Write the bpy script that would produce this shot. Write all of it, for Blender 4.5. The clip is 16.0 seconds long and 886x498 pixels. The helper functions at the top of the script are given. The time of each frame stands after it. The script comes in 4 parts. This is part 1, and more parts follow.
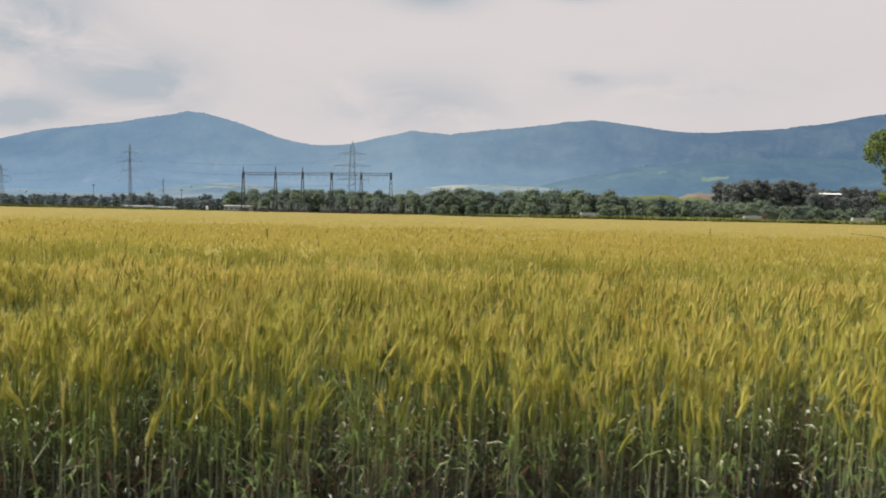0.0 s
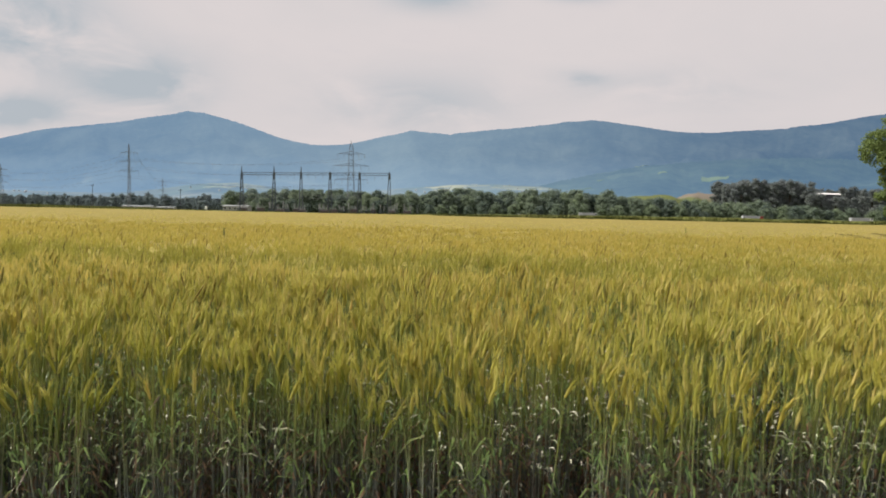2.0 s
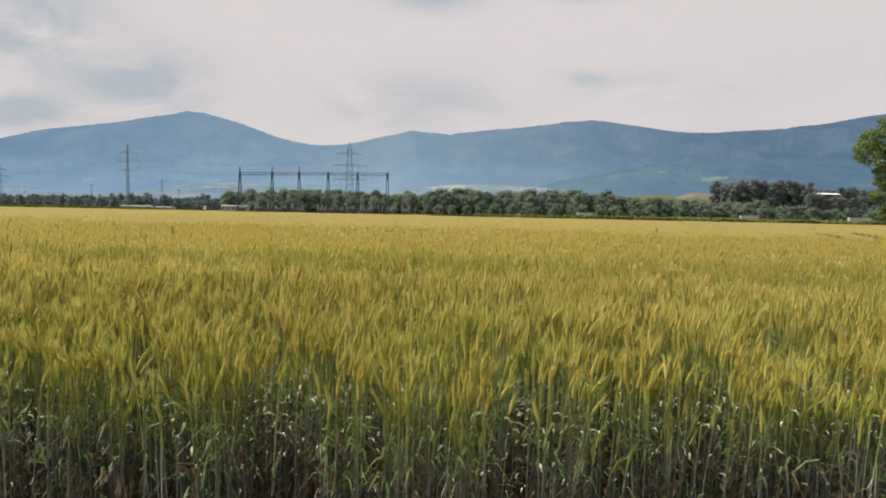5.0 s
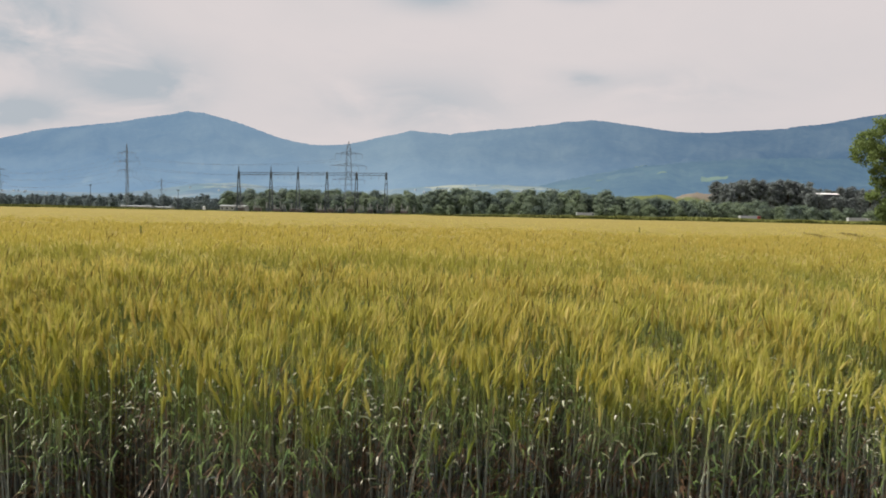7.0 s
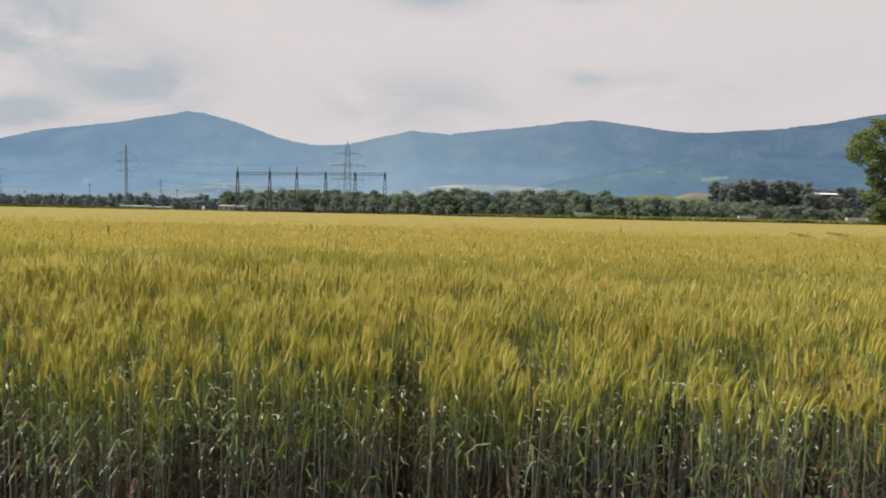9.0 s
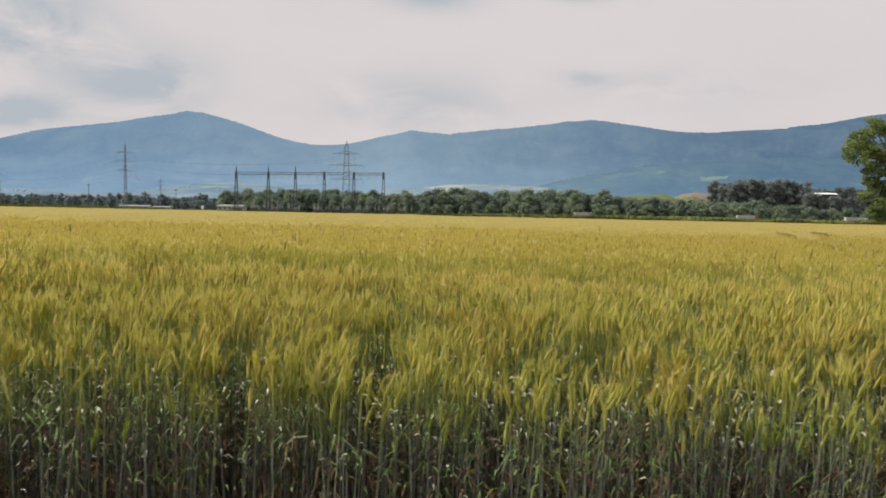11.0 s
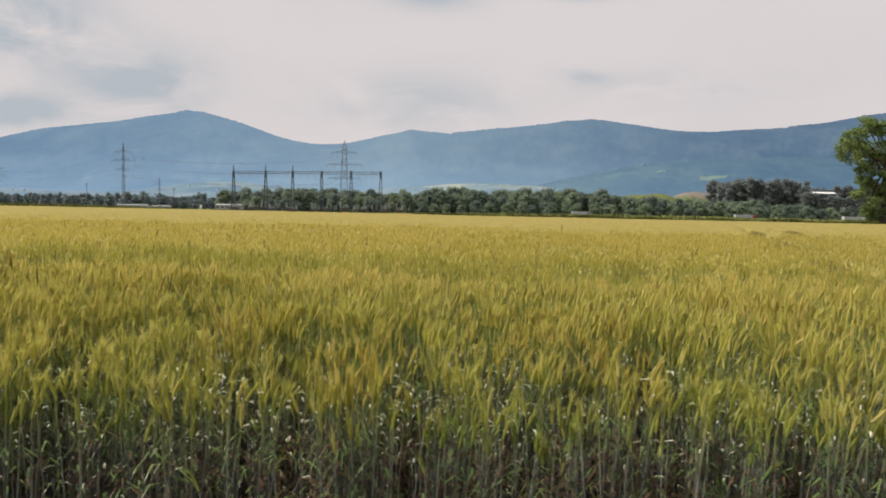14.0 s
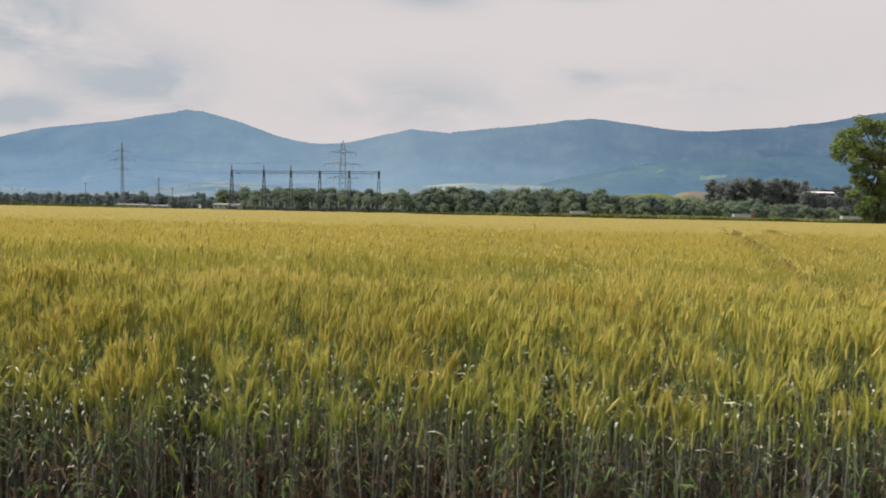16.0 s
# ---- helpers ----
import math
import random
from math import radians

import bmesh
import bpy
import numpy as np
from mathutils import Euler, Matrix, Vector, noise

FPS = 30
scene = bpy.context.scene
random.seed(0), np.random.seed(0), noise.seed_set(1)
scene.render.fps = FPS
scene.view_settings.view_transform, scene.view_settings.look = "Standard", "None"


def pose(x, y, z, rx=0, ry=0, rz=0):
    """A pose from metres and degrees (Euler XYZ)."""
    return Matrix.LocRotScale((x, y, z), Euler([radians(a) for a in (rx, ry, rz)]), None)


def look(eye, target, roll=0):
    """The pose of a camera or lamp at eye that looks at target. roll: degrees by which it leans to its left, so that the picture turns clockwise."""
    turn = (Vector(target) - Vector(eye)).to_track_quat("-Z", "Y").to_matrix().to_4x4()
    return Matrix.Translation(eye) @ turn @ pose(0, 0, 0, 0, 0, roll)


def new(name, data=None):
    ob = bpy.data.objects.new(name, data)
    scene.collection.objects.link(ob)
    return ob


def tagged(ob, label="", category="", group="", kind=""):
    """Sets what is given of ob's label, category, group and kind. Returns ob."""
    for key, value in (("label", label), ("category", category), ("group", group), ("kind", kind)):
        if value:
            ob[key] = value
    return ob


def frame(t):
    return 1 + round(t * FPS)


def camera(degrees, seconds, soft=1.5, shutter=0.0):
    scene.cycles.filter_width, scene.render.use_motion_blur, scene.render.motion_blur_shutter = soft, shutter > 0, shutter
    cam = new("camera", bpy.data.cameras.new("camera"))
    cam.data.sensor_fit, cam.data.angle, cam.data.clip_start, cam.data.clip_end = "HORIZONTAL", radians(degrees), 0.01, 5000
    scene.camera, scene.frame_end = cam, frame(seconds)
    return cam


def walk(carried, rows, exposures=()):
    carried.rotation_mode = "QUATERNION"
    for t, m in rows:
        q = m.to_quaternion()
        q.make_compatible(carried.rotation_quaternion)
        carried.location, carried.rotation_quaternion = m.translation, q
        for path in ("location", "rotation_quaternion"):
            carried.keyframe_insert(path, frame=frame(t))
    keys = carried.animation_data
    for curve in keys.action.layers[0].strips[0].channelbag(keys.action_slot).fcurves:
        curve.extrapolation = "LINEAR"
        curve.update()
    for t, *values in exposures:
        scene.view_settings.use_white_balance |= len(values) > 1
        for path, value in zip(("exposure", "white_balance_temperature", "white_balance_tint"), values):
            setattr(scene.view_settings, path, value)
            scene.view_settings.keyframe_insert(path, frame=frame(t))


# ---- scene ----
cam = camera(70.0, 16.0, soft=1.8, shutter=0.4)
PATH = [
    (0.0, pose(0.028, 0.238, 1.6, 86.73, 0, 0) @ pose(0, 0, 0, 0, 0, 1.1)),
    (0.5, pose(0.293, 0.208, 1.6, 86.73, 0, 0) @ pose(0, 0, 0, 0, 0, 1.1)),
    (1.0, pose(0.507, 0.179, 1.6, 86.73, 0, 0) @ pose(0, 0, 0, 0, 0, 1.1)),
    (1.5, pose(0.723, 0.153, 1.6, 86.73, 0, 0) @ pose(0, 0, 0, 0, 0, 1.1)),
    (2.0, pose(0.905, 0.131, 1.6, 86.73, 0, 0) @ pose(0, 0, 0, 0, 0, 1.1)),
    (2.5, pose(1.090, 0.108, 1.6, 86.73, 0, 0) @ pose(0, 0, 0, 0, 0, 1.1)),
    (3.0, pose(1.258, 0.087, 1.6, 86.73, 0, 0) @ pose(0, 0, 0, 0, 0, 1.1)),
    (3.5, pose(1.443, 0.069, 1.6, 86.73, 0, 0) @ pose(0, 0, 0, 0, 0, 1.1)),
    (4.0, pose(1.616, 0.053, 1.6, 86.73, 0, 0) @ pose(0, 0, 0, 0, 0, 1.1)),
    (6.5, pose(2.457, 0.002, 1.6, 86.73, 0, 0) @ pose(0, 0, 0, 0, 0, 1.1)),
    (7.0, pose(2.611, -0.008, 1.6, 86.73, 0, 0) @ pose(0, 0, 0, 0, 0, 1.1)),
    (7.5, pose(2.787, -0.020, 1.6, 86.73, 0, 0) @ pose(0, 0, 0, 0, 0, 1.1)),
    (8.0, pose(2.957, -0.037, 1.6, 86.73, 0, 0) @ pose(0, 0, 0, 0, 0, 1.1)),
    (10.5, pose(3.876, -0.130, 1.6, 86.72, 0, 0) @ pose(0, 0, 0, 0, 0, 1.1)),
    (11.0, pose(4.093, -0.127, 1.6, 86.71, 0, 0) @ pose(0, 0, 0, 0, 0, 1.1)),
    (11.5, pose(4.329, -0.119, 1.6, 86.70, 0, 0) @ pose(0, 0, 0, 0, 0, 1.1)),
    (12.0, pose(4.557, -0.111, 1.6, 86.69, 0, 0) @ pose(0, 0, 0, 0, 0, 1.1)),
    (12.5, pose(4.804, -0.098, 1.6, 86.68, 0, 0) @ pose(0, 0, 0, 0, 0, 1.1)),
    (13.0, pose(5.040, -0.083, 1.6, 86.67, 0, 0) @ pose(0, 0, 0, 0, 0, 1.1)),
    (13.5, pose(5.296, -0.071, 1.6, 86.65, 0, 0) @ pose(0, 0, 0, 0, 0, 1.1)),
    (14.0, pose(5.546, -0.066, 1.6, 86.64, 0, 0) @ pose(0, 0, 0, 0, 0, 1.1)),
    (14.5, pose(5.812, -0.067, 1.6, 86.63, 0, 0) @ pose(0, 0, 0, 0, 0, 1.1)),
    (15.0, pose(6.067, -0.077, 1.6, 86.62, 0, 0) @ pose(0, 0, 0, 0, 0, 1.1)),
    (15.5, pose(6.337, -0.095, 1.6, 86.61, 0, 0) @ pose(0, 0, 0, 0, 0, 1.1)),
    (16.0, pose(6.578, -0.117, 1.6, 86.60, 0, 0) @ pose(0, 0, 0, 0, 0, 1.1)),
]
walk(cam, PATH)

# ---- world, sun, exposure ----
SUN_AZ = radians(86.0)      # to the left of straight ahead
SUN_EL = radians(46.0)
world = bpy.data.worlds.new("sky")
scene.world = world
world.use_nodes = True
wn, wl = world.node_tree.nodes, world.node_tree.links
wn.clear()


def wnode(kind, **values):
    n = wn.new(kind)
    for key, value in values.items():
        n.inputs[key].default_value = value
    return n


def wmath(op, a, b=0.0, clamp=False):
    n = wn.new("ShaderNodeMath")
    n.operation, n.use_clamp = op, clamp
    for slot, v in ((0, a), (1, b)):
        if isinstance(v, (int, float)):
            n.inputs[slot].default_value = v
        else:
            wl.new(v, n.inputs[slot])
    return n.outputs[0]


def wmix(fac, a, b):
    n = wn.new("ShaderNodeMix")
    n.data_type = "RGBA"
    wl.new(fac, n.inputs[0])
    for slot, v in ((6, a), (7, b)):
        if isinstance(v, tuple):
            n.inputs[slot].default_value = v
        else:
            wl.new(v, n.inputs[slot])
    return n.outputs[2]


nishita = wn.new("ShaderNodeTexSky")
nishita.sky_type, nishita.sun_disc = "NISHITA", False
nishita.sun_elevation, nishita.sun_rotation = SUN_EL, -SUN_AZ
nishita.air_density, nishita.dust_density = 1.0, 2.0
clear = wn.new("ShaderNodeVectorMath")
clear.operation = "SCALE"
wl.new(nishita.outputs[0], clear.inputs[0])
clear.inputs["Scale"].default_value = 0.10
way = wn.new("ShaderNodeTexCoord")
sep = wn.new("ShaderNodeSeparateXYZ")
wl.new(way.outputs["Generated"], sep.inputs[0])
# a flat layer of cloud high above: the way is carried up to it
up = wmath("MAXIMUM", sep.outputs[2], 0.0)
lift = wmath("ADD", up, 0.22)
plan = wn.new("ShaderNodeCombineXYZ")
wl.new(wmath("DIVIDE", sep.outputs[0], lift), plan.inputs[0])
wl.new(wmath("DIVIDE", sep.outputs[1], lift), plan.inputs[1])
broad = wnode("ShaderNodeTexNoise", Scale=1.15, Detail=7.0, Roughness=0.55, Distortion=0.35)
wl.new(plan.outputs[0], broad.inputs["Vector"])
fine = wnode("ShaderNodeTexNoise", Scale=6.5, Detail=8.0, Roughness=0.55, Distortion=0.5)
puff = wn.new("ShaderNodeMapping")
puff.inputs["Scale"].default_value = (1.0, 1.0, 2.3)
wl.new(way.outputs["Generated"], puff.inputs[0])
wl.new(puff.outputs[0], fine.inputs["Vector"])


def cloud_bank(az, el, wide, high):
    """A soft bank of grey cloud round one bearing: tangents of azimuth and height."""
    u = wmath("SUBTRACT", wmath("DIVIDE", sep.outputs[0], wmath("MAXIMUM", sep.outputs[1], 0.05)), az)
    v = wmath("SUBTRACT", wmath("DIVIDE", sep.outputs[2], wmath("MAXIMUM", sep.outputs[1], 0.05)), el)
    u, v = wmath("DIVIDE", u, wide), wmath("DIVIDE", v, high)
    d = wmath("ADD", wmath("MULTIPLY", u, u), wmath("MULTIPLY", v, v))
    return wmath("EXPONENT", wmath("MULTIPLY", d, -1.0))


banks = None
for weight, *bank in ((1.6, -0.66, 0.28, 0.12, 0.065), (1.35, -0.48, 0.19, 0.10, 0.05), (1.6, -0.68, 0.145, 0.08, 0.025), (1.1, -0.02, 0.335, 0.07, 0.022), (0.9, 0.20, 0.342, 0.05, 0.012),
                      (0.75, -0.05, 0.17, 0.14, 0.045), (0.8, 0.21, 0.213, 0.04, 0.012), (0.5, 0.37, 0.20, 0.14, 0.03)):
    b = wmath("MULTIPLY", cloud_bank(*bank), weight)
    banks = b if banks is None else wmath("ADD", banks, b)
grey = wmath("MULTIPLY", banks, wmath("MULTIPLY", wmath("SUBTRACT", fine.outputs[0], 0.32), 4.5, True), True)
soft_var = wmath("MULTIPLY", wmath("SUBTRACT", broad.outputs[0], 0.42), 1.6, True)
sky_col = wmix(soft_var, (0.71, 0.655, 0.655, 1), (0.60, 0.585, 0.60, 1))
sky_col = wmix(wmath("MULTIPLY", grey, 0.95), sky_col, (0.45, 0.495, 0.54, 1))
# thin places in the cloud show a little of the clear sky
gap = wmath("MULTIPLY", wmath("SUBTRACT", 0.44, broad.outputs[0]), 1.2, True)
sky_col = wmix(wmath("MULTIPLY", gap, 0.5), sky_col, clear.outputs[0])
back = wn.new("ShaderNodeBackground")
wl.new(sky_col, back.inputs[0])
back.inputs[1].default_value = 1.0
wout = wn.new("ShaderNodeOutputWorld")
wl.new(back.outputs[0], wout.inputs[0])

sun = new("sun", bpy.data.lights.new("sun", "SUN"))
sun.data.energy, sun.data.angle, sun.data.color = 4.9, radians(1.5), (1.0, 0.93, 0.80)
to_sun = Vector((-math.sin(SUN_AZ) * math.cos(SUN_EL), math.cos(SUN_AZ) * math.cos(SUN_EL), math.sin(SUN_EL)))
sun.matrix_world = look(to_sun * 300, (0, 0, 0))
scene.view_settings.exposure = 0.0


# ---- materials ----
class Mat:
    """A small builder of node materials."""

    def __init__(self, name, rough=0.7, metal=0.0, spec=0.4):
        self.m = bpy.data.materials.new(name)
        self.m.use_nodes = True
        self.n, self.l = self.m.node_tree.nodes, self.m.node_tree.links
        self.b = self.n["Principled BSDF"]
        self.b.inputs["Roughness"].default_value = rough
        self.b.inputs["Metallic"].default_value = metal
        self.b.inputs["Specular IOR Level"].default_value = spec

    def put(self, slot, v):
        if hasattr(v, "links"):
            self.l.new(v, slot)
        elif isinstance(v, tuple) and len(v) == 3 and slot.type == "RGBA":
            slot.default_value = (*v, 1)
        else:
            slot.default_value = v

    def noise(self, scale, detail=4.0, rough=0.55, stretch=(1, 1, 1), local=False):
        c = self.n.new("ShaderNodeTexCoord") if local else self.n.new("ShaderNodeNewGeometry")
        mp = self.n.new("ShaderNodeMapping")
        mp.inputs["Scale"].default_value = stretch
        self.l.new(c.outputs["Object"] if local else c.outputs["Position"], mp.inputs[0])
        t = self.n.new("ShaderNodeTexNoise")
        t.inputs["Scale"].default_value, t.inputs["Detail"].default_value, t.inputs["Roughness"].default_value = scale, detail, rough
        self.l.new(mp.outputs[0], t.inputs["Vector"])
        return t.outputs[0]

    def island(self):
        return self.n.new("ShaderNodeNewGeometry").outputs["Random Per Island"]

    def rand(self):
        return self.n.new("ShaderNodeObjectInfo").outputs["Random"]

    def height(self):
        s = self.n.new("ShaderNodeSeparateXYZ")
        self.l.new(self.n.new("ShaderNodeNewGeometry").outputs["Position"], s.inputs[0])
        return s.outputs[2]

    def span(self, v, a, b, c=0.0, d=1.0):
        r = self.n.new("ShaderNodeMapRange")
        self.put(r.inputs[0], v)
        for slot, x in zip((1, 2, 3, 4), (a, b, c, d)):
            r.inputs[slot].default_value = x
        return r.outputs[0]

    def math(self, op, a, b=0.0):
        r = self.n.new("ShaderNodeMath")
        r.operation = op
        self.put(r.inputs[0], a), self.put(r.inputs[1], b)
        return r.outputs[0]

    def mix(self, f, a, b):
        r = self.n.new("ShaderNodeMix")
        r.data_type = "RGBA"
        self.put(r.inputs[0], f), self.put(r.inputs[6], a), self.put(r.inputs[7], b)
        return r.outputs[2]

    def color(self, v):
        self.put(self.b.inputs["Base Color"], v)
        return self

    def bump(self, v, strength=0.3, distance=0.02):
        r = self.n.new("ShaderNodeBump")
        r.inputs["Strength"].default_value, r.inputs["Distance"].default_value = strength, distance
        self.l.new(v, r.inputs["Height"])
        self.l.new(r.outputs[0], self.b.inputs["Normal"])
        return self

    def thin(self, colour, share):
        """Light that shines through thin leaves and husks."""
        out = self.n["Material Output"]
        t = self.n.new("ShaderNodeBsdfTranslucent")
        self.put(t.inputs[0], colour)
        x = self.n.new("ShaderNodeMixShader")
        x.inputs[0].default_value = share
        self.l.new(self.b.outputs[0], x.inputs[1]), self.l.new(t.outputs[0], x.inputs[2])
        self.l.new(x.outputs[0], out.inputs[0])
        return self


def crop_patches(m):
    """Slow changes over the field between riper and greener ground."""
    return m.span(m.math("ADD", m.math("MULTIPLY", m.noise(0.35, 3.0, stretch=(1, 0.6, 0)), 0.6), m.math("MULTIPLY", m.noise(0.06, 3.0, stretch=(0.6, 1, 0)), 0.4)), 0.36, 0.64)


def riper_inside(m):
    """The outer metres of the field stay greener than its middle."""
    s = m.n.new("ShaderNodeSeparateXYZ")
    m.l.new(m.n.new("ShaderNodeNewGeometry").outputs["Position"], s.inputs[0])
    return m.span(s.outputs[1], 2.8, 15.0)


def crop_bands(m):
    """A paler band and then a greener one, along the field's near side."""
    s = m.n.new("ShaderNodeSeparateXYZ")
    m.l.new(m.n.new("ShaderNodeNewGeometry").outputs["Position"], s.inputs[0])
    y = m.math("ADD", s.outputs[1], m.math("MULTIPLY", m.math("SUBTRACT", m.noise(0.5, 3.0, 0.55, (1, 0.5, 0)), 0.5), 1.6))
    pale_band = m.math("MULTIPLY", m.span(y, 5.7, 6.1), m.span(y, 7.2, 7.7, 1.0, 0.0))
    green = m.math("MULTIPLY", m.math("MULTIPLY", m.span(y, 7.4, 7.9), m.span(y, 9.2, 10.2, 1.0, 0.0)), m.span(s.outputs[0], 3.0, 8.0, 1.0, 0.25))
    return pale_band, green


m = Mat("barley_ear", 0.55, spec=0.35)
ripe = m.mix(crop_patches(m), (0.485, 0.495, 0.090), (0.64, 0.555, 0.127))
col = m.mix(m.span(m.island(), 0.2, 1.0), ripe, m.mix(m.math("FRACT", m.math("MULTIPLY", m.island(), 7.7)), (0.33, 0.36, 0.055), (0.76, 0.63, 0.24)))
col = m.mix(m.math("MULTIPLY", riper_inside(m), 0.70), col, m.mix(crop_patches(m), (0.565, 0.480, 0.122), (0.64, 0.525, 0.158)))
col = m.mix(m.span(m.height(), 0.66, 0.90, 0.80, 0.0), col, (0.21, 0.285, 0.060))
warm = m.span(m.noise(1.1, 3.0, 0.55, (1, 0.7, 0)), 0.50, 0.66, 0.0, 0.40)
warm = m.math("MULTIPLY", warm, m.math("SUBTRACT", 1.0, riper_inside(m)))
col = m.mix(warm, col, (0.58, 0.385, 0.072))
pale_band, green = crop_bands(m)
col = m.mix(m.math("MULTIPLY", pale_band, 0.60), col, (0.72, 0.60, 0.200))
col = m.mix(m.math("MULTIPLY", green, 0.50), col, (0.31, 0.325, 0.055))
# tone varies by tuft; its dark share paints the shaded gaps between ears
tuft = m.noise(12.0, 2.0, 0.6, (1, 1, 0.25))
col = m.mix(m.span(tuft, 0.53, 0.69, 0.0, 0.55), col, (0.215, 0.235, 0.038))
col = m.mix(m.span(tuft, 0.46, 0.30, 0.0, 0.55), col, (0.74, 0.63, 0.27))
m.color(col).thin(col, 0.44)
MAT_EAR = m.m
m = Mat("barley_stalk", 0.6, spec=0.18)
# low stalks darker and bluer: shadow at the foot put into the colour
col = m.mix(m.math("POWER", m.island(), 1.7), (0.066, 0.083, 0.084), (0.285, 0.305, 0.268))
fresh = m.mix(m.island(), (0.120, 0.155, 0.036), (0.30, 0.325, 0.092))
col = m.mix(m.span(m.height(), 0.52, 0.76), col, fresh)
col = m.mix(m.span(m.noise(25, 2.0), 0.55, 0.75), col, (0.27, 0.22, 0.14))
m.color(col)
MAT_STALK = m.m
m = Mat("barley_leaf", 0.45, spec=0.5)
col = m.mix(m.island(), (0.066, 0.124, 0.042), (0.22, 0.310, 0.090))
# low leaves die brown; the brown is dimmed to paint shadow there too
dead = m.math("ADD", m.span(m.height(), 0.30, 0.75, 0.75, 0.0), m.math("FRACT", m.math("MULTIPLY", m.island(), 17.3)))
col = m.mix(m.span(dead, 0.88, 0.94), col, m.mix(m.island(), (0.065, 0.036, 0.030), (0.19, 0.115, 0.060)))
m.color(col).thin(col, 0.35)
MAT_LEAF = m.m
m = Mat("crop_canopy", 0.9, spec=0.1)
ripe = m.mix(crop_patches(m), (0.248, 0.208, 0.058), (0.288, 0.236, 0.073))
ripe = m.mix(m.span(m.noise(3.0, 5.0, 0.6, (1, 0.4, 1)), 0.40, 0.66, 0.0, 0.6), ripe, (0.305, 0.252, 0.082))
# dark streaks painted in for shaded gaps between the heads
ripe = m.mix(m.span(m.noise(4.5, 6.0, 0.7, (1, 0.30, 1)), 0.50, 0.66, 0.0, 0.50), ripe, (0.200, 0.188, 0.040))
col = m.mix(riper_inside(m), m.mix(crop_patches(m), (0.250, 0.245, 0.044), (0.310, 0.275, 0.062)), ripe)
pale_band, green = crop_bands(m)
col = m.mix(m.math("MULTIPLY", pale_band, 0.6), col, (0.36, 0.30, 0.095))
col = m.mix(m.math("MULTIPLY", green, 0.6), col, (0.14, 0.155, 0.028))
m.color(col).bump(m.noise(9.0, 4.0, 0.6), 0.40, 0.10)
MAT_CANOPY = m.m
# pale colour for imitated glints and for dry curled leaves
m = Mat("glint_and_leaf_tip", 0.5, spec=0.45)
m.color(m.mix(m.island(), (0.24, 0.28, 0.15), (0.64, 0.62, 0.52)))
MAT_GLINT_TIP = m.m
m = Mat("barley_late_ear", 0.6, spec=0.3)
col = m.mix(m.island(), (0.20, 0.175, 0.035), (0.32, 0.25, 0.06))
m.color(col).thin(col, 0.3)
MAT_LATE = m.m
# wheel track gap: the shade inside it is given as a dark colour
m = Mat("track_shade", 0.9, spec=0.1)
m.color(m.mix(m.noise(9.0, 5.0), (0.075, 0.062, 0.014), (0.14, 0.110, 0.030)))
MAT_TRACK_SHADE = m.m
m = Mat("soil", 0.95, spec=0.1)
m.color(m.mix(m.noise(6.0, 6.0), (0.045, 0.030, 0.020), (0.10, 0.070, 0.048))).bump(m.noise(30, 5.0), 0.6, 0.03)
MAT_SOIL = m.m
m = Mat("meadow", 0.9, spec=0.1)
col = m.mix(m.span(m.noise(0.012, 4.0), 0.40, 0.62), (0.085, 0.125, 0.030), (0.19, 0.18, 0.07))
m.color(m.mix(m.span(m.noise(1.3, 5.0), 0.4, 0.7), col, (0.07, 0.10, 0.025)))
MAT_MEADOW = m.m
m = Mat("pasture", 0.9, spec=0.1)
m.color(m.mix(m.noise(0.12, 5.0), (0.165, 0.190, 0.058), (0.250, 0.265, 0.092)))
MAT_PASTURE = m.m
m = Mat("rough_pasture", 0.9, spec=0.1)
m.color(m.mix(m.noise(0.12, 5.0), (0.085, 0.115, 0.040), (0.150, 0.165, 0.068)))
MAT_RISE = m.m
m = Mat("verge_grass", 0.9, spec=0.1)
m.color(m.mix(m.noise(0.5, 5.0), (0.040, 0.055, 0.014), (0.085, 0.098, 0.026)))
MAT_VERGE = m.m
m = Mat("asphalt", 0.85, spec=0.2)
m.color(m.mix(m.noise(3.0, 5.0), (0.040, 0.040, 0.042), (0.065, 0.064, 0.063)))
MAT_ROAD = m.m


def leaf_material(name, dark, light, share=0.3):
    m = Mat(name, 0.6, spec=0.3)
    tone = m.math("ADD", m.math("MULTIPLY", m.island(), 0.45), m.math("MULTIPLY", m.rand(), 0.55))
    c = m.mix(tone, dark, light)
    m.color(c).thin(c, share)
    return m.m


# distant leaves: haze is mixed into these base colours as paler, bluer green
MAT_FOLIAGE = leaf_material("foliage_broadleaf_hazed", (0.112, 0.156, 0.158), (0.260, 0.328, 0.198), 0.50)
MAT_WOOD_HAZED = leaf_material("foliage_tall_wood_hazed", (0.160, 0.188, 0.205), (0.250, 0.282, 0.270), 0.50)
MAT_FOLIAGE_FAR = leaf_material("foliage_far_copse_hazed", (0.145, 0.190, 0.215), (0.215, 0.262, 0.262), 0.50)
MAT_OAK = leaf_material("foliage_lone_tree", (0.078, 0.130, 0.052), (0.240, 0.312, 0.105), 0.50)
m = Mat("bark", 0.9, spec=0.15)
m.color(m.mix(m.noise(3.0, 5.0, 0.6, (1, 1, 0.2)), (0.035, 0.028, 0.020), (0.10, 0.085, 0.065))).bump(m.noise(8, 4.0, 0.6, (1, 1, 0.2)), 0.6, 0.05)
MAT_BARK = m.m


